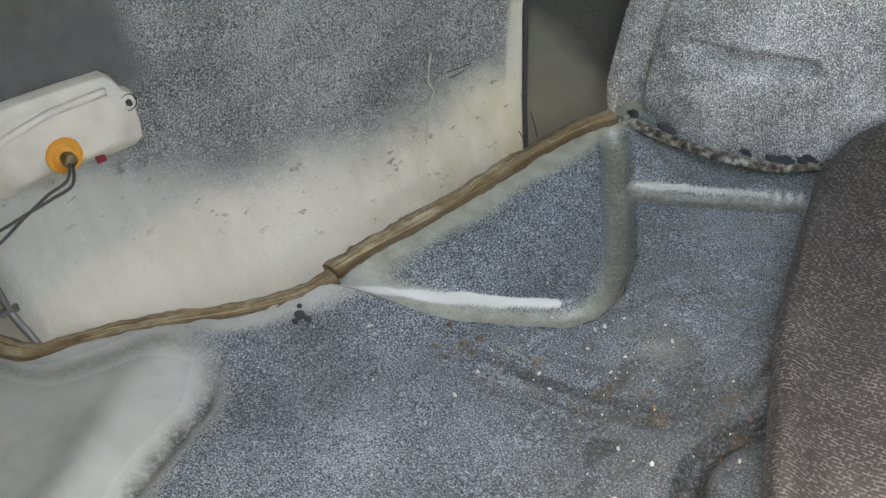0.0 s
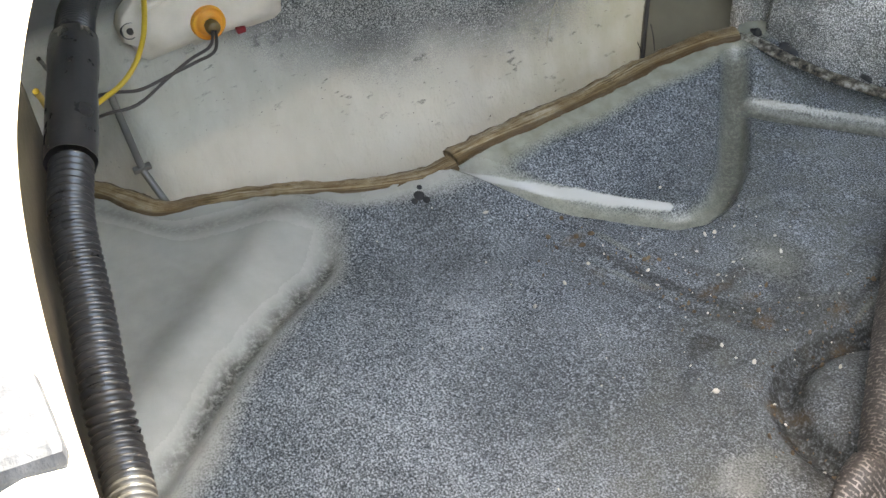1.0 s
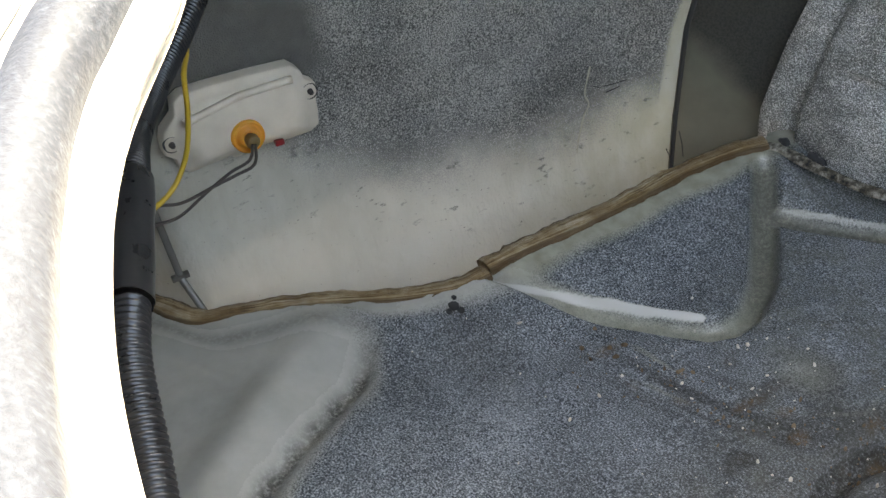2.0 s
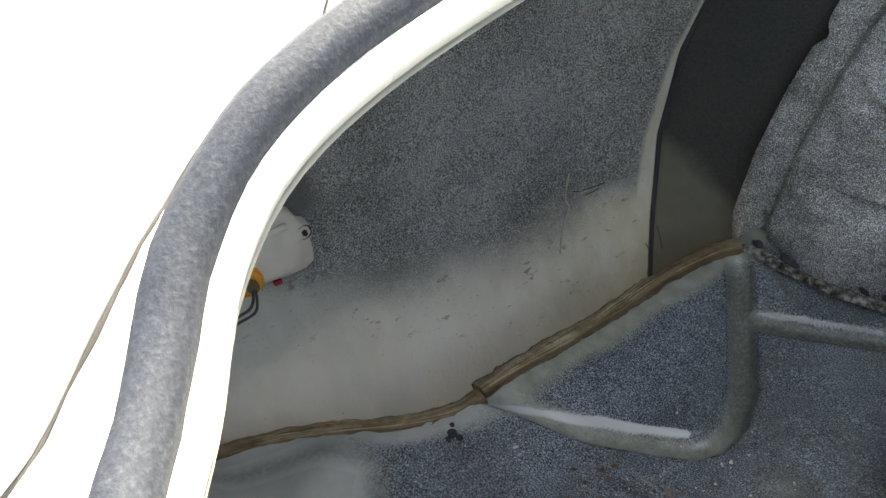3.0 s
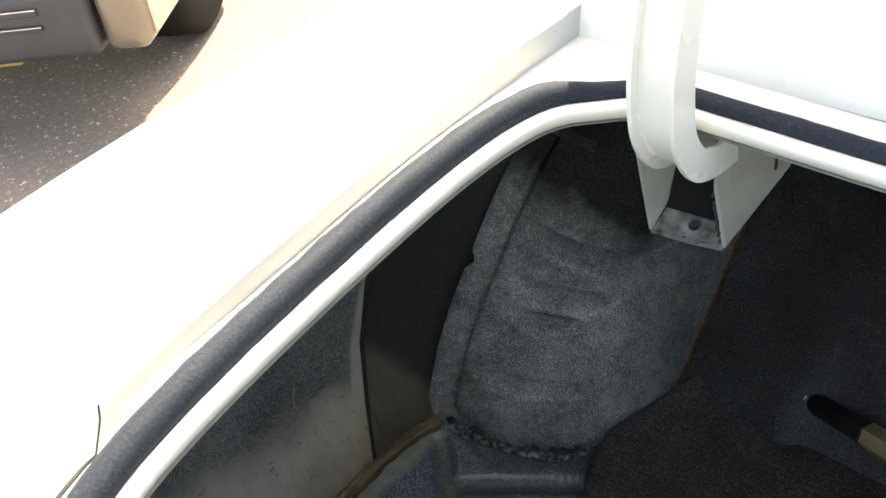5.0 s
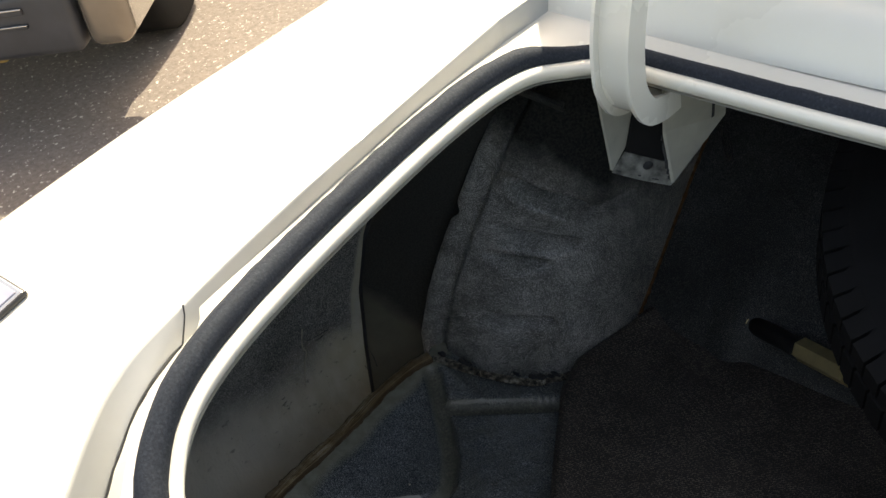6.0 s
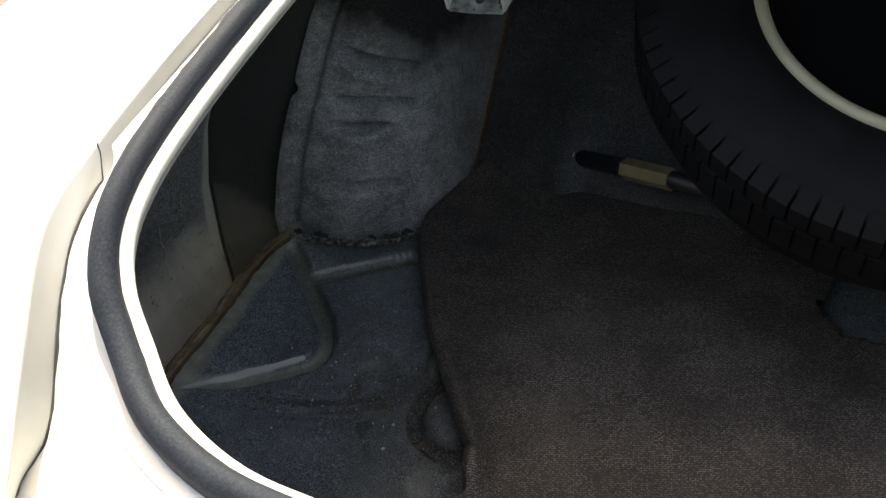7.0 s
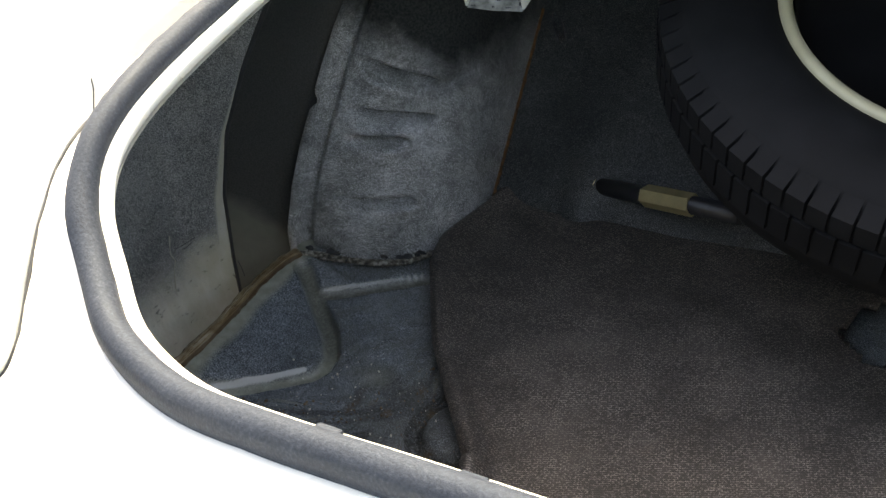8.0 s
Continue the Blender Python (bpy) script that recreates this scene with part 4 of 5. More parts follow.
for dx, dy, k in ((0.0, 0.0, 1.0), (0.007, 0.003, 0.7), (0.003, -0.006, 0.6), (-0.006, 0.004, 0.5)):
    x, y = -0.664 + dx, 0.205 + dy
    lathe("tar_blob", [(0.0, 0.0014), (0.0035, 0.0012), (0.0055, 0.0004), (0.006, -0.003)], 9, Matrix.Translation((x, y, floor_z(x, y))) @ Matrix.Diagonal((k, 0.8 * k, 1, 1)), DARK, car)


# front slope and shelf over the axle, seat bulkhead
def slope(u, v):
    x = -0.50 + 1.58 * u
    y = 0.745 + 0.56 * v
    cap = 0.30 - 0.19 * smoothstep(-0.32, -0.20, x)
    z = min((y - 0.775) * 1.02, cap + 0.10 * max(0.0, y - 0.775 - cap))
    z += 0.003 * noise.noise(Vector((x * 8, y * 8, 4.0)))
    # a pressed gusset beside the jack
    z += 0.012 * smoothstep(-0.385, -0.365, x) * (1 - smoothstep(-0.345, -0.335, x)) * smoothstep(0.86, 0.80, y)
    return (x, y, z)


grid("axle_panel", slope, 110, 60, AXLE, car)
rust_line = [Vector((-0.4945 + 0.002 * noise.noise(Vector((i * 0.7, 0, 0))), 0.772 + 0.0052 * i, 0.001 + 0.0053 * i)) for i in range(40)]
sweep("rust_seam", rust_line, lambda u: ring(0.0028 + 0.0012 * noise.noise(Vector((u * 30, 1, 0))), 6), RUST, car, "rusty brown seam", up=(1, 0, 0))
grid("bulkhead", lambda u, v: (-0.9 + 2.04 * u, 1.28, -0.05 + 0.66 * v), 8, 8, DARK, car)
grid("inner_wall", lambda u, v: (1.06, -0.45 + 1.75 * u, -0.2 + 0.75 * v), 8, 8, SPECKLE, car)
grid("tail_panel", lambda u, v: (-0.9 + 2.04 * u, -0.150 - 0.03 * v, -0.2 + 0.625 * v), 30, 20, SPECKLE, car)
# unseen sheets added to stop sun leaking in between the panels
grid("boot_sun_cover", lambda u, v: (-0.72 + 1.68 * u, 0.655 + 0.66 * v, 0.528), 6, 6, DARK, car)
grid("wing_sun_cover", lambda u, v: (-0.72 + 0.26 * u, 0.40 + 0.9 * v, 0.5275), 6, 6, DARK, car)

for x, y, z in ((-0.042, -0.1075, 0.4740), (0.062, -0.1130, 0.4815)):
    box("seal_clip", (0.019, 0.013, 0.005), Matrix.Translation((x, y, z)) @ pose(0, 0, 0, -8, 0, 0), RUBBER, car, "black rubber clip on the boot edge", 0.002)
# hinge bracket and gooseneck arm


def plate(name, corners, thick, material, parent, label=""):
    """A flat plate from its corner loop, with thickness."""
    c = [Vector(p) for p in corners]
    n = (c[1] - c[0]).cross(c[2] - c[0]).normalized() * thick
    verts = c + [p + n for p in c]
    k = len(c)
    faces = [tuple(range(k))[::-1], tuple(range(k, 2 * k))] + [(i, (i + 1) % k, k + (i + 1) % k, k + i) for i in range(k)]
    return part(name, mesh_of(name, verts, faces, material, False), parent, label)


hinge = part("hinge_bracket", None, car, "cream-painted steel hinge bracket with chipped edges")
hinge.location = (0.018, -0.019, 0.010)
plate("side_plate", [(-0.381, 0.602, 0.392), (-0.386, 0.592, 0.530), (-0.386, 0.70, 0.530), (-0.381, 0.69, 0.445)], 0.003, SHADED_CREAM, hinge)
plate("side_plate", [(-0.320, 0.618, 0.386), (-0.322, 0.612, 0.450), (-0.309, 0.598, 0.500), (-0.307, 0.594, 0.530), (-0.307, 0.715, 0.530), (-0.309, 0.700, 0.425)], 0.003, SHADED_CREAM, hinge)
plate("floor_plate", [(-0.381, 0.602, 0.392), (-0.352, 0.610, 0.3875), (-0.320, 0.618, 0.386), (-0.319, 0.640, 0.396), (-0.381, 0.626, 0.403)], 0.003, STAINED, hinge, "stained and chipped paint")
# near-black sheet added in place of the shaded hollow
plate("hollow_shade", [(-0.380, 0.625, 0.403), (-0.321, 0.639, 0.396), (-0.312, 0.690, 0.530), (-0.380, 0.684, 0.530)], 0.002, TYRE, hinge, "dark sheet for the shade inside the bracket")
lathe("bolt_hole", [(0.0, 0.0), (0.0050, 0.0), (0.0053, 0.0006)], 20, Matrix.Translation((-0.350, 0.6215, 0.3963)) @ pose(0, 0, 0, 22, 0, 0), DARK, hinge, "dark bolt hole")
for u, w, h in ((0.06, 0.0022, 0.004), (0.18, 0.0026, 0.006), (0.34, 0.0034, 0.012), (0.47, 0.0016, 0.004), (0.58, 0.0030, 0.010), (0.72, 0.0022, 0.005), (0.86, 0.0018, 0.006)):
    # paint chipped to bare dark steel along the plate edges
    p = Vector((-0.3215, 0.6172, 0.390)).lerp(Vector((-0.3235, 0.6112, 0.452)), u)
    box("chip", (w, 0.0008, h), Matrix.Translation(p) @ pose(0, 0, 0, 0, 12 * math.sin(9 * u), 15), DARK, hinge, "", 0.0003)
for u, w, h in ((0.10, 0.005, 0.0010), (0.47, 0.003, 0.0014), (0.74, 0.007, 0.0009)):
    p = Vector((-0.381, 0.6016, 0.3935)).lerp(Vector((-0.320, 0.6176, 0.3875)), u)
    box("chip", (w, 0.0008, h), Matrix.Translation(p) @ pose(0, 0, 0, 0, 0, 15), DARK, hinge, "", 0.0003)
plate("slot", [(-0.3035, 0.671, 0.440), (-0.3035, 0.675, 0.440), (-0.3035, 0.684, 0.500), (-0.3035, 0.680, 0.500)], 0.0008, DARK, hinge, "dark slot")
plate("slot", [(-0.3035, 0.690, 0.455), (-0.3035, 0.694, 0.455), (-0.3035, 0.702, 0.505), (-0.3035, 0.698, 0.505)], 0.0008, DARK, hinge, "dark slot")


def jplate(name, x, thick, outer, inner):
    """A hooked plate across the car: outer and inner outlines in y and z."""
    n = len(outer)
    verts = [(xx, y, z) for xx in (x, x + thick) for y, z in outer + inner]
    m = 2 * n
    faces = []
    for i in range(n - 1):
        a, b, c, d = i, i + 1, n + i + 1, n + i
        faces += [(a, b, c, d), (m + d, m + c, m + b, m + a)]
        faces += [(a, m + a, m + b, b), (d, c, m + c, m + d)]
    faces += [(0, n, m + n, m), (n - 1, m + n - 1, m + 2 * n - 1, 2 * n - 1)]
    return part(name, mesh_of(name, verts, faces, WHITE, False), arm)


arm = part("hinge_arm", None, car, "white curved gooseneck hinge arm")
arm.location = (0.018, -0.019, 0.010)
mid = [(p.y, p.z) for p in spline([(0, 0.612, 0.498), (0, 0.585, 0.499), (0, 0.562, 0.508), (0, 0.548, 0.532), (0, 0.546, 0.560), (0, 0.552, 0.60), (0, 0.572, 0.66), (0, 0.60, 0.74), (0, 0.64, 0.84), (0, 0.68, 0.94)], 54)]


def offset_line(w):
    out = []
    for i, (y, z) in enumerate(mid):
        a, b = mid[max(i - 1, 0)], mid[min(i + 1, len(mid) - 1)]
        dy, dz = b[0] - a[0], b[1] - a[1]
        l = math.hypot(dy, dz)
        out.append((y - dz / l * w, z + dy / l * w))
    return out


jplate("flange_plate", -0.340, 0.004, offset_line(0.012), offset_line(-0.014))
jplate("flange_plate", -0.302, 0.004, offset_line(0.012), offset_line(-0.014))
jplate("web", -0.3365, 0.0350, offset_line(0.004), offset_line(-0.001))
for i in range(3):
    box("pressed_line", (0.018, 0.0015, 0.0022), Matrix.Translation((-0.324, 0.5435, 0.556 - 0.006 * i)), CREAM, arm, "", 0.0005)
tube("clip", [(-0.352, 0.640, 0.470), (-0.345, 0.630, 0.478), (-0.338, 0.628, 0.470), (-0.340, 0.632, 0.460), (-0.330, 0.630, 0.456), (-0.322, 0.634, 0.462)], 0.0018, BLACK, hinge, "bent wire clip", 30, 6)

# boot lid, raised
def lid(u, v):
    s = v
    # rounded free corners; made wider than the opening so its shadow covers the boot
    half = lerp_table([(0.0, 0.650), (0.5, 0.650), (0.7, 0.645), (0.8, 0.635), (0.9, 0.60), (0.96, 0.55), (1.0, 0.46)], s)
    x = CENTRE + half * (2 * u - 1)
    y = 0.735 + 0.16 * s + 0.05 * math.sin(math.pi * s)
    z = 0.615 + 0.90 * s
    return (x, y, z)


grid("boot_lid", lid, 30, 40, WHITE, car, "raised white boot lid", thick=0.03)

# plain body ahead of the boot, and the wheels that carry it
def hull(name, y0, y1, z0, z1, half, inset, material, label=""):
    bm = bmesh.new()
    bmesh.ops.create_cube(bm, size=1.0, matrix=Matrix.Translation((CENTRE, (y0 + y1) / 2, (z0 + z1) / 2)) @ Matrix.Diagonal((2 * half, y1 - y0, z1 - z0, 1.0)))
    for w in bm.verts:
        if w.co.z > (z0 + z1) / 2:
            w.co.x = CENTRE + (w.co.x - CENTRE) * (1 - inset)
            w.co.y += inset * 1.6 * (1 if w.co.y < (y0 + y1) / 2 else -1)
    bmesh.ops.bevel(bm, geom=bm.edges[:], offset=0.05, segments=3, affect="EDGES", profile=0.5)
    me = bpy.data.meshes.new(name)
    bm.to_mesh(me)
    bm.free()
    me.materials.append(material)
    return part(name, me, car, label)


hull("front_body", 1.33, 3.70, -0.42, 0.56, 0.88, 0.03, WHITE)
hull("cabin", 1.45, 3.00, 0.54, 1.00, 0.74, 0.22, NAVY, "dark glazed cabin")
grid("lower_skirt", lambda u, v: (-0.915 + 0.004 * math.sin(6 * u), -0.46 + 1.80 * u, 0.22 - 0.58 * v), 20, 10, WHITE, car, thick=0.003)
grid("lower_skirt", lambda u, v: (1.155, -0.46 + 1.80 * u, 0.22 - 0.58 * v), 20, 10, WHITE, car, thick=0.003)
grid("rear_skirt", lambda u, v: (-0.885 + 2.01 * u, -0.468, 0.01 - 0.37 * v), 20, 10, WHITE, car, thick=0.003)
for x, y in ((-0.79, 1.06), (1.03, 1.06), (-0.79, 3.25), (1.03, 3.25)):
    road_wheel = part("wheel", None, car)
    WHEEL = Matrix.Translation((x, y, GROUND_Z + 0.29)) @ pose(0, 0, 0, 0, 90, 0)
    lathe("tyre", [(0.17, -0.07), (0.26, -0.08), (0.29, -0.06), (0.29, 0.06), (0.26, 0.08), (0.17, 0.07)], 40, WHEEL, TYRE, road_wheel)
    lathe("rim", [(0.0, -0.05), (0.10, -0.06), (0.172, -0.07), (0.172, 0.07), (0.10, 0.06), (0.0, 0.05)], 32, WHEEL, CHROME, road_wheel)

# side marker lamp in the wing
lamp = part("side_marker_lamp", None, car, "aged white plastic back of a side marker lamp")
lamp.location = (0.0, -0.021, -0.001)
LAMP_OUT = [(0.066, 0.150), (0.062, 0.140), (0.062, 0.129), (0.070, 0.122), (0.071, 0.112), (0.078, 0.106), (0.092, 0.107), (0.115, 0.108), (0.118, 0.105), (0.124, 0.105), (0.127, 0.1085), (0.150, 0.107), (0.170, 0.104), (0.190, 0.104),
            (0.197, 0.108), (0.199, 0.120), (0.199, 0.132), (0.203, 0.138), (0.201, 0.147), (0.194, 0.152), (0.190, 0.163), (0.183, 0.170), (0.150, 0.1735), (0.110, 0.1765), (0.088, 0.177), (0.080, 0.172), (0.078, 0.160)]


def lamp_shell():
    cy, cz = 0.132, 0.140
    rings = [(1.0, -0.842), (1.0, -0.829), (0.97, -0.8265), (0.86, -0.826), (0.80, -0.820), (0.60, -0.8165), (0.30, -0.8155)]
    n = len(LAMP_OUT)
    verts = [(x, cy + (y - cy) * k, cz + (z - cz) * k) for k, x in rings for y, z in LAMP_OUT] + [(-0.8155, cy, cz)]
    faces = []
    for r in range(len(rings) - 1):
        for i in range(n):
            q = (i + 1) % n
            faces.append((r * n + i, r * n + q, (r + 1) * n + q, (r + 1) * n + i))
    last = (len(rings) - 1) * n
    faces += [(last + i, last + (i + 1) % n, last + n) for i in range(n)]
    return part("housing", mesh_of("housing", verts, faces, LAMPW), lamp)


lamp_shell()
sweep("rib", even([Vector((-0.816, 0.082, 0.157)), Vector((-0.813, 0.130, 0.166)), Vector((-0.816, 0.178, 0.163))], 16), ring(0.0035, 8), LAMPW, lamp)
FACE = pose(0, 0, 0, 0, 90, 0)
lathe("socket", [(0.0, 0.002), (0.0045, 0.002), (0.005, 0.0045), (0.009, 0.0045), (0.0095, 0.001), (0.0125, 0.0005), (0.0130, 0.003), (0.0140, 0.003), (0.0145, -0.003)], 28, Matrix.Translation((-0.8135, 0.130, 0.128)) @ FACE, AMBER, lamp, "orange bulb socket")
lathe("socket_cap", [(0.0, 0.010), (0.005, 0.010), (0.006, 0.008), (0.006, 0.0)], 16, Matrix.Translation((-0.8125, 0.131, 0.126)) @ FACE, OLIVE, lamp, "brown socket cap")
for y, z in ((0.0695, 0.1375), (0.1945, 0.1415)):
    lathe("grommet", [(0.0, 0.005), (0.0022, 0.005), (0.0028, 0.001), (0.0062, 0.0008), (0.0072, 0.002), (0.0076, -0.003)], 18, Matrix.Translation((-0.8275, y, z)) @ FACE, BLACK, lamp, "black grommet with a stud")
box("red_tab", (0.006, 0.008, 0.005), Matrix.Translation((-0.822, 0.157, 0.108)), RED, lamp, "dark red tab", 0.001)

# wiring
hose_pts = [(-0.80, 0.165, 0.37), (-0.745, 0.105, 0.318), (-0.690, 0.060, 0.296), (-0.620, 0.012, 0.285), (-0.540, -0.018, 0.300), (-0.467, -0.036, 0.315), (-0.389, -0.063, 0.300), (-0.361, -0.073, 0.291), (-0.324, -0.081, 0.274), (-0.289, -0.089, 0.260), (-0.261, -0.094, 0.246), (-0.18, -0.104, 0.235), (-0.08, -0.110, 0.230), (0.12, -0.112, 0.230)]
HOSE.node_tree.nodes["Principled BSDF"].inputs["Specular IOR Level"].default_value = 0.55
HOSE.node_tree.nodes["Principled BSDF"].inputs["Specular Tint"].default_value = (0.72, 0.86, 1.0, 1.0)
loom = tagged(new("wiring_conduit"), "black corrugated wiring conduit under the boot edge", "conduit")
hl = even(spline(hose_pts, 300), 1160)


def corrug(u):
    i = round(u * 1160)
    return ring((0.0093, 0.0099, 0.0093, 0.0070)[i % 4], 20)


sweep("corrugated_tube", hl, corrug, HOSE, loom)
# brown strip added close behind the conduit, placed to fill the camera's view there
brace_line = [p for p in hl if p.x > -0.42]
grid("conduit_backing", lambda u, v: (lambda p: (p.x, p.y - 0.0145 - 0.004 * v + 0.001 * noise.noise(Vector((p.x * 30, v * 6, 0))), p.z - 0.07 + (0.50 - p.z) * v * 0.78))(brace_line[min(int(u * len(brace_line)), len(brace_line) - 1)]), 80, 12, BACKING, car, "brown strip close behind the conduit", thick=0.001)
k0 = min(range(len(hl)), key=lambda i: (hl[i] - Vector((-0.467, -0.036, 0.315))).length)
k1 = min(range(len(hl)), key=lambda i: (hl[i] - Vector((-0.389, -0.063, 0.300))).length)
def taped(u):
    """Wrapped sleeve: long flats and folds."""
    return [(a * (1 + 0.10 * noise.noise(Vector((u * 2.5, i * 0.45, 3)))), b * (1 + 0.10 * noise.noise(Vector((u * 2.5, i * 0.45, 9))))) for i, (a, b) in enumerate(ring(0.0115, 30))]


sweep("sleeve", hl[k0:k1], taped, HOSE, loom, "smooth black sleeve")

wires = tagged(new("lamp_wires"), "yellow and grey wires running from the lamp to the conduit", "wire")
tube("yellow_wire", [(-0.66, 0.035, 0.33), (-0.72, 0.060, 0.265), (-0.745, 0.058, 0.230), (-0.752, 0.054, 0.195), (-0.752, 0.044, 0.163), (-0.745, 0.025, 0.143), (-0.735, 0.000, 0.137), (-0.70, -0.035, 0.15), (-0.62, -0.05, 0.22)], 0.0021, YELLOW, wires, "yellow wire")
tube("grey_wire", [(-0.806, 0.110, 0.125), (-0.790, 0.100, 0.119), (-0.79, 0.082, 0.114), (-0.79, 0.060, 0.105), (-0.78, 0.030, 0.098), (-0.77, 0.005, 0.105), (-0.73, -0.03, 0.13), (-0.64, -0.05, 0.21)], 0.0014, GREYWIRE, wires, "dark grey wire")
tube("grey_wire", [(-0.806, 0.112, 0.124), (-0.786, 0.102, 0.116), (-0.786, 0.084, 0.112), (-0.785, 0.064, 0.110), (-0.775, 0.035, 0.112), (-0.77, 0.015, 0.120), (-0.73, -0.02, 0.15), (-0.64, -0.04, 0.23)], 0.0014, GREYWIRE, wires)
stay = part("metal_stay", None, car, "thin grey metal stay on the wing")
sweep("strip", even([Vector((-0.838, 0.019, 0.085)), Vector((-0.835, 0.021, 0.050)), Vector((-0.828, 0.023, 0.010)), Vector((-0.806, 0.031, -0.018))], 24), [(-0.0032, 0.0), (-0.0032, 0.002), (-0.001, 0.003), (0.001, 0.003), (0.0032, 0.002), (0.0032, 0.0)], STEEL, stay, "", up=(1, 0, 0))
box("clamp", (0.006, 0.016, 0.005), Matrix.Translation((-0.828, 0.023, 0.012)) @ pose(0, 0, 0, 0, 10, 0), STEEL, stay, "", 0.001)

# ---- loose things ----
# mat edge placed to fit the camera's view of the bare floor
MAT_EDGE = [(-0.13, -0.455), (-0.05, -0.410), (0.07, -0.328), (0.185, -0.240), (0.23, -0.230), (0.29, -0.257), (0.375, -0.333), (0.458, -0.404), (0.606, -0.500), (0.66, -0.515), (0.80, -0.49)]


def mat_z(x, y):
    z = max(floor_z(x, y), -0.032) + 0.022
    z += 0.005 * noise.noise(Vector((x * 5, y * 5, 7.0))) + 0.003 * noise.noise(Vector((x * 13 + y * 5, y * 20, 2.0)))
    # rides up over the rear ledge
    z += 0.022 * smoothstep(0.292, 0.272, y + 0.01 * noise.noise(Vector((x * 9, 0, 0)))) * smoothstep(-0.215, -0.240, x)
    return z


def mat_fn(u, v):
    y = -0.125 + 0.93 * v
    xe = lerp_table(MAT_EDGE, y)
    x = xe + (0.98 - xe) * (u ** 1.3)
    z = mat_z(x, y)
    return (x, y, z + 0.016 * math.exp(-((x - xe) / 0.03) ** 2) - 0.014 * math.exp(-((x - xe) / 0.008) ** 2))


boot_mat = grid("boot_mat", mat_fn, 190, 190, MATV, None)
bm = bmesh.new()
bm.from_mesh(boot_mat.data)
# torn away under the spare wheel
torn = [w for w in bm.verts if ((w.co.x - 0.118) / 0.062) ** 2 + ((w.co.y - 0.672) / 0.058) ** 2 < 1.0 + 0.5 * noise.noise(Vector((w.co.x * 45, w.co.y * 45, 0)))]
bmesh.ops.delete(bm, geom=torn, context="VERTS")
bmesh.ops.recalc_face_normals(bm, faces=bm.faces)
bmesh.ops.solidify(bm, geom=bm.faces[:], thickness=0.006)
bm.to_mesh(boot_mat.data)
bm.free()
boot_mat.data.polygons.foreach_set("use_smooth", [True] * len(boot_mat.data.polygons))
tagged(boot_mat, "dark brown woven-grain boot mat, one corner folded back, torn hole", "mat")

# spare wheel, tilted over the axle shelf, its pose fitted to the camera's view
spare = tagged(new("spare_wheel"), "black spare tyre on a steel wheel with a cream ring", "wheel")
n_way = Vector((math.cos(radians(306.8)) * math.cos(radians(71.1)), math.sin(radians(306.8)) * math.cos(radians(71.1)), math.sin(radians(71.1))))
SPARE = Matrix.Translation((0.134, 0.805, 0.362)) @ n_way.to_track_quat("Z", "Y").to_matrix().to_4x4()
lathe("tyre", [(0.206, -0.006), (0.216, 0.003), (0.240, 0.010), (0.278, 0.010), (0.302, 0.004), (0.314, -0.004), (0.326, -0.026), (0.331, -0.060), (0.329, -0.095), (0.322, -0.120), (0.306, -0.142), (0.26, -0.158), (0.215, -0.15)], 120, SPARE, TYRE, spare)
def tread():
    verts, faces = [], []
    n = 84
    for i in range(n):
        a = 2 * math.pi * i / n
        w = 2 * math.pi / n * 0.43
        for r0, r1, z0, z1, sh in ((0.300, 0.3335, -0.040, 0.0035, 0.0), (0.324, 0.3350, -0.085, -0.044, 0.5)):
            b = len(verts)
            c = a + sh * 2 * math.pi / n
            for r, z in ((r0, z1 if z1 > -0.01 else z0), (r1, z0), (r1, z1 - 0.016 if z1 > -0.01 else z1), (r0, z1)):
                for t in (c - w, c + w):
                    verts.append(SPARE @ Vector((r * math.cos(t), r * math.sin(t), z)))
            faces += [(b, b + 1, b + 3, b + 2), (b + 2, b + 3, b + 5, b + 4), (b + 4, b + 5, b + 7, b + 6), (b, b + 2, b + 4, b + 6), (b + 1, b + 7, b + 5, b + 3)]
    return part("tread", mesh_of("tread", verts, faces, TYRE, False), spare, "worn tread blocks")


tread()
lathe("trim_ring", [(0.190, -0.008), (0.193, -0.001), (0.200, 0.001), (0.206, -0.003), (0.207, -0.012)], 96, SPARE, RINGC, spare, "cream painted wheel rim edge")
lathe("wheel_disc", [(0.188, -0.008), (0.182, -0.030), (0.178, -0.045), (0.168, -0.050), (0.160, -0.075), (0.10, -0.062), (0.075, -0.080), (0.04, -0.085), (0.0, -0.085)], 72, SPARE, TYRE, spare, "black steel wheel disc")


# jack
jack = tagged(new("jack"), "dark jack tube with brass-coloured fittings on the boot floor", "jack")
JM = Matrix.Translation((-0.345, 0.813, 0.026)) @ Vector((0.104, -0.036, 0.024)).to_track_quat("Z", "Y").to_matrix().to_4x4()
lathe("tube", [(0.0, 0.0), (0.0125, 0.0), (0.0125, 0.26), (0.0, 0.26)], 28, JM, BLACK, jack)
lathe("end_ring", [(0.008, -0.003), (0.0142, -0.003), (0.0150, -0.001), (0.0150, 0.009), (0.0128, 0.010)], 28, JM, BRASS, jack, "brass-coloured ring")
lathe("collar", [(0.0128, 0.098), (0.0150, 0.098), (0.0158, 0.101), (0.0158, 0.185), (0.0128, 0.185)], 6, JM, BRASS, jack, "brass-coloured six-sided collar", False)

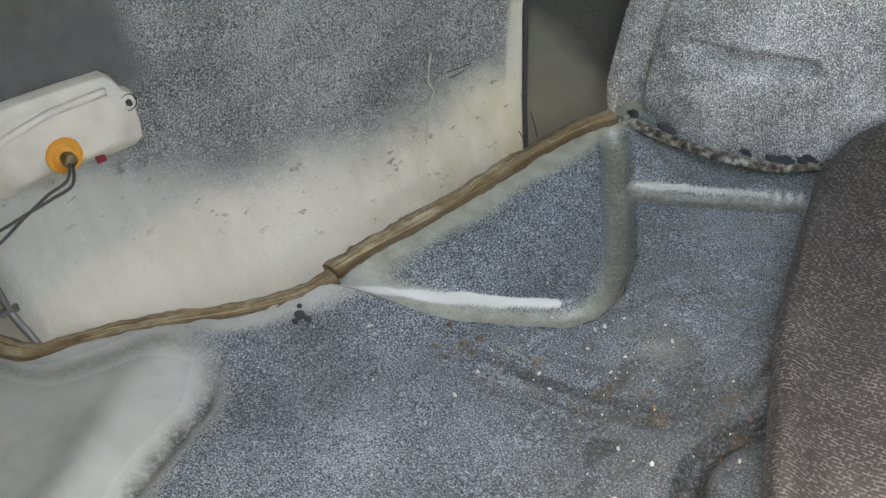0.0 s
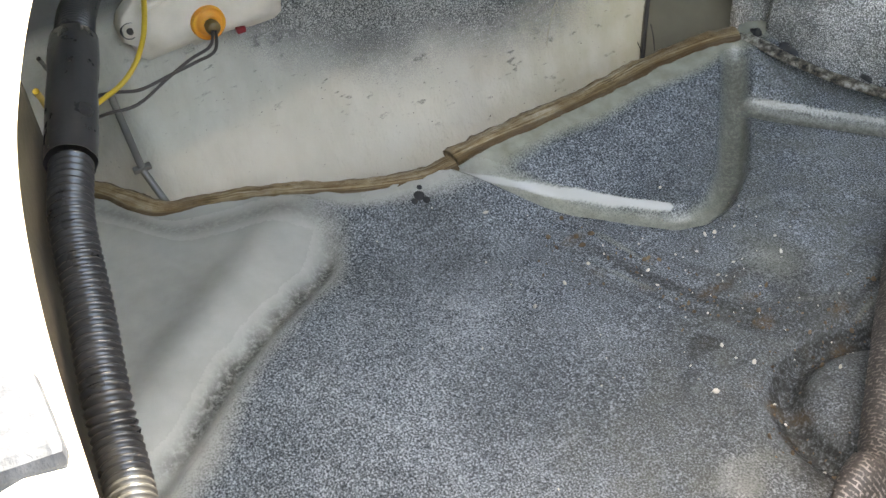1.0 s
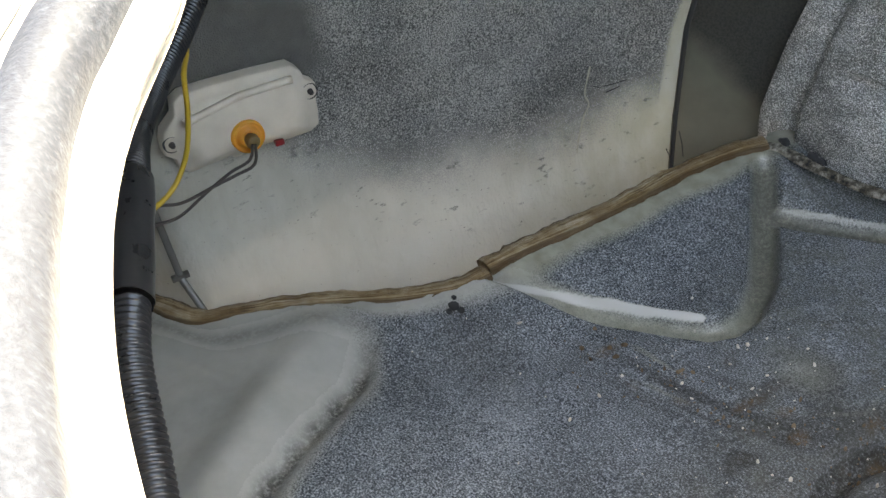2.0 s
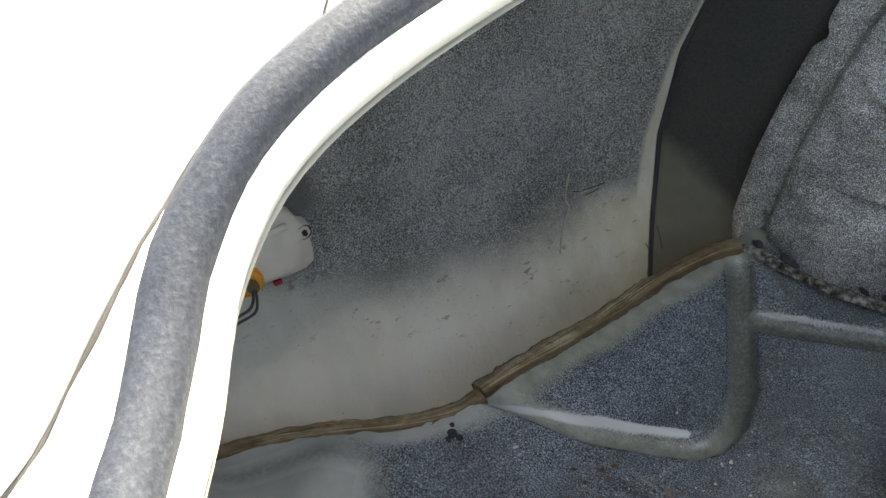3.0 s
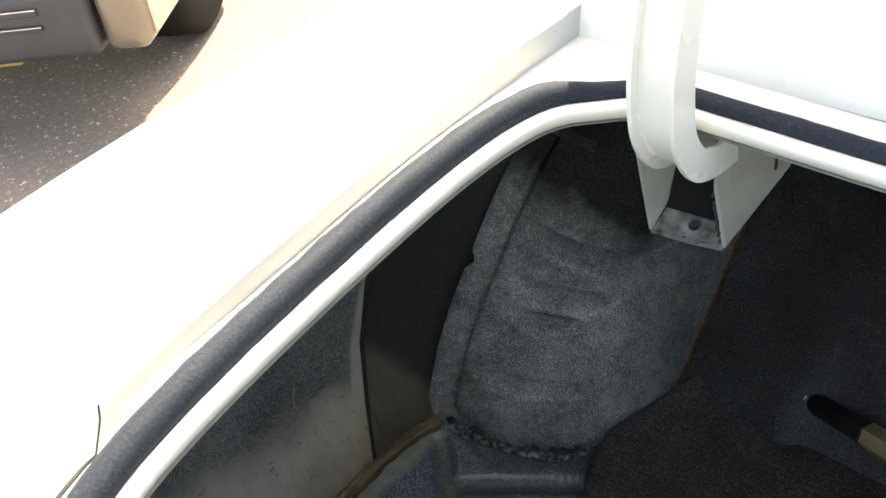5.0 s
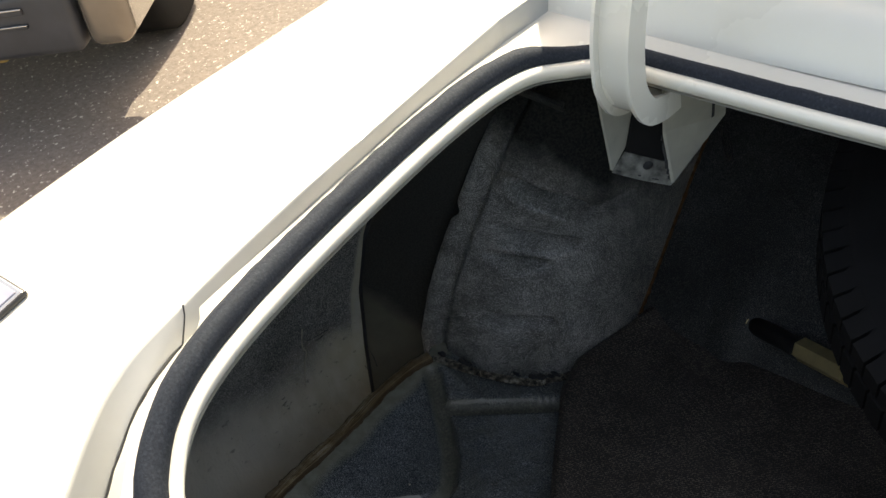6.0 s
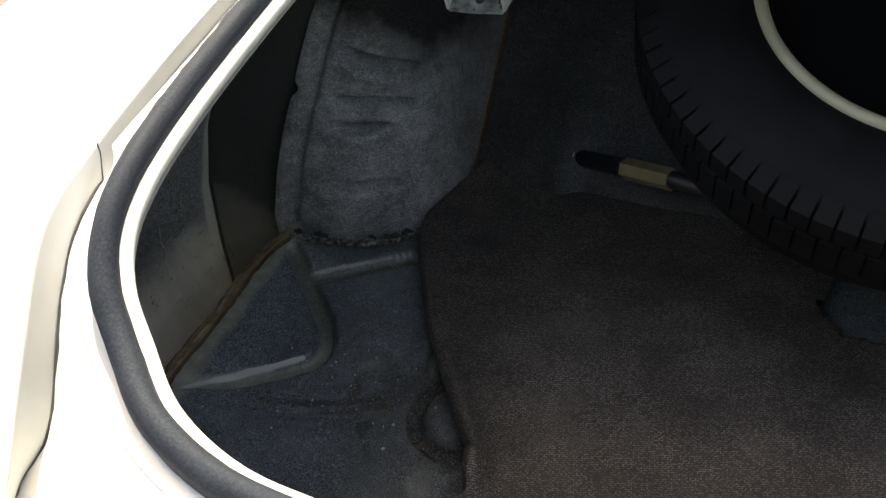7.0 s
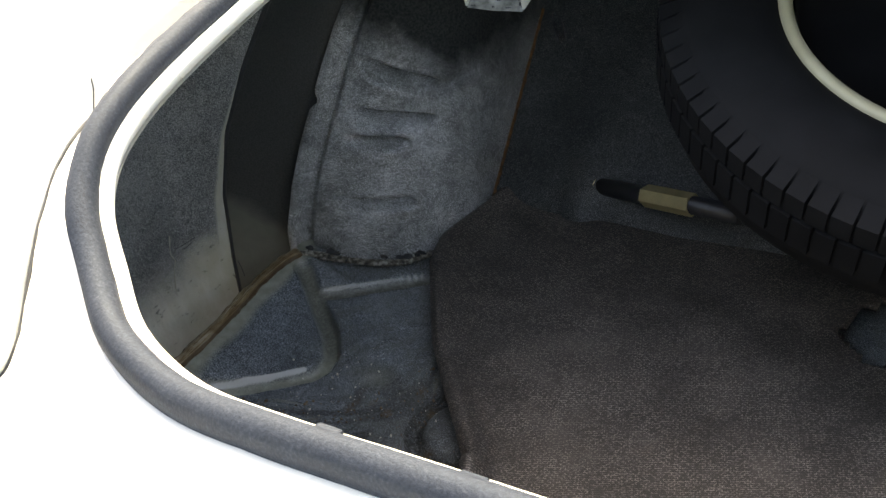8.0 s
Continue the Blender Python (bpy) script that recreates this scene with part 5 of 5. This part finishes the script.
# ---- outside ----
ground = grid("ground", lambda u, v: (-60 + 120 * u, -60 + 120 * v, GROUND_Z), 4, 4, ASPHALT, None)
tagged(ground, "sunlit brown-grey asphalt with grit", "ground", kind="structure")
other = tagged(new("parked_car"), "dark parked car with chrome bumper corner in bright sun", "car")
PC = Matrix.Translation((-2.705, 1.373, 0.0)) @ pose(0, 0, 0, 0, 0, 218)
PC = PC @ Matrix.Diagonal((1, -1, 1, 1))
# its own frame: x away along the bumper, y along its side, z up
bumper = box("bumper", (1.40, 0.13, 0.21), PC @ Matrix.Translation((0.85, 0.03, -0.265)), NAVY, other, "dark grey bumper with raised mouldings", 0.028)
for z, h in ((-0.215, 0.020), (-0.262, 0.012)):
    box("moulding", (1.22, 0.014, h), PC @ Matrix.Translation((0.90, -0.037, z)), NAVY, bumper, "", 0.004)
    box("bright_line", (1.22, 0.004, 0.004), PC @ Matrix.Translation((0.90, -0.045, z + h / 2)), CHROME, bumper, "", 0.001)
box("bumper_corner", (0.14, 0.24, 0.24), PC @ Matrix.Translation((0.075, 0.10, -0.255)), BRONZE, other, "glossy bronze-brown bumper corner", 0.045)
box("corner_trim", (0.016, 0.20, 0.18), PC @ Matrix.Translation((0.002, 0.13, -0.25)), CHROME, other, "bright trim at the bumper end", 0.006)
box("valance", (1.05, 0.10, 0.035), PC @ Matrix.Translation((0.96, 0.08, -0.385)), OCHRE, other, "ochre painted valance", 0.010)
box("body", (1.60, 3.9, 0.50), PC @ Matrix.Translation((0.85, 2.12, 0.03)), TEAL, other, "pale teal painted body", 0.10)
box("sill", (1.58, 3.5, 0.10), PC @ Matrix.Translation((0.85, 2.2, -0.27)), TEAL, other, "pale teal sill", 0.03)
wheel = part("wheel", None, other)
WM = PC @ Matrix.Translation((0.16, 0.66, GROUND_Z + 0.30)) @ pose(0, 0, 0, 0, 90, 0)
lathe("tyre", [(0.17, -0.09), (0.27, -0.095), (0.30, -0.07), (0.30, 0.07), (0.27, 0.095), (0.17, 0.09)], 48, WM, TYRE, wheel)
lathe("rim", [(0.0, -0.05), (0.10, -0.06), (0.17, -0.085)], 36, WM, CHROME, wheel)
for dx, dy in ((1.54, 0.66), (0.16, 3.1), (1.54, 3.1)):
    w = copy_thing(wheel, Matrix.Translation((PC.to_3x3() @ Vector((dx - 0.16, dy - 0.66, 0)))))
    w.parent = other

# grit lying on the bare floor
grit = []
for i in range(96):
    if i < 48:
        x, y = random.gauss(-0.49, 0.05), random.gauss(0.36, 0.06)
    elif i < 78:
        x, y = random.gauss(-0.40, 0.05), random.gauss(0.37, 0.06)
    else:
        x, y = random.uniform(-0.66, -0.36), random.uniform(0.10, 0.52)
    if x < -0.66 or x > lerp_table(MAT_EDGE, y) - 0.01 or y < 0.0:
        continue
    r = 0.0006 + 0.0016 * random.random() ** 4
    m = Matrix.Translation((x, y, floor_z(x, y) + r * 0.4)) @ Euler((random.random() * 3, random.random() * 3, random.random() * 3)).to_matrix().to_4x4() @ Matrix.Diagonal((r * 1.5, r, r * 0.7, 1.0))
    grit.append(m)
flake = bmesh.new()
for m in grit:
    bmesh.ops.create_icosphere(flake, subdivisions=1, radius=1.0, matrix=m)
me = bpy.data.meshes.new("floor_grit")
flake.to_mesh(me)
flake.free()
me.materials.append(GRIT)
tagged(new("floor_grit", me), "pale specks of grit and paint flakes on the floor", "debris", kind="stuff")

# brown crumbs of rust and dirt round the drain and along the swept band
crumb = bmesh.new()
for i in range(230):
    if i < 100:
        a = random.uniform(0.0, 2 * math.pi)
        r0 = random.gauss(DRAIN_R + 0.006, 0.012)
        x, y = DRAIN[0] + r0 * math.cos(a), DRAIN[1] + r0 * math.sin(a)
    else:
        k = random.randrange(1, len(STREAM) - 1)
        u = random.random()
        x = STREAM[k][0] + (STREAM[k + 1][0] - STREAM[k][0]) * u + random.gauss(0, 0.016)
        y = STREAM[k][1] + (STREAM[k + 1][1] - STREAM[k][1]) * u + random.gauss(0, 0.016)
    if x < -0.60 or x > lerp_table(MAT_EDGE, y) - 0.008:
        continue
    r = 0.0007 + 0.0017 * random.random() ** 3
    m = Matrix.Translation((x, y, floor_z(x, y) + r * 0.3)) @ Euler((random.random() * 3, random.random() * 3, random.random() * 3)).to_matrix().to_4x4() @ Matrix.Diagonal((r * 1.4, r, r * 0.6, 1.0))
    bmesh.ops.create_icosphere(crumb, subdivisions=1, radius=1.0, matrix=m)
me = bpy.data.meshes.new("dirt_crumbs")
crumb.to_mesh(me)
crumb.free()
me.materials.append(CRUMB)
tagged(new("dirt_crumbs", me), "brown crumbs of rust and dirt on the floor", "debris", kind="stuff")
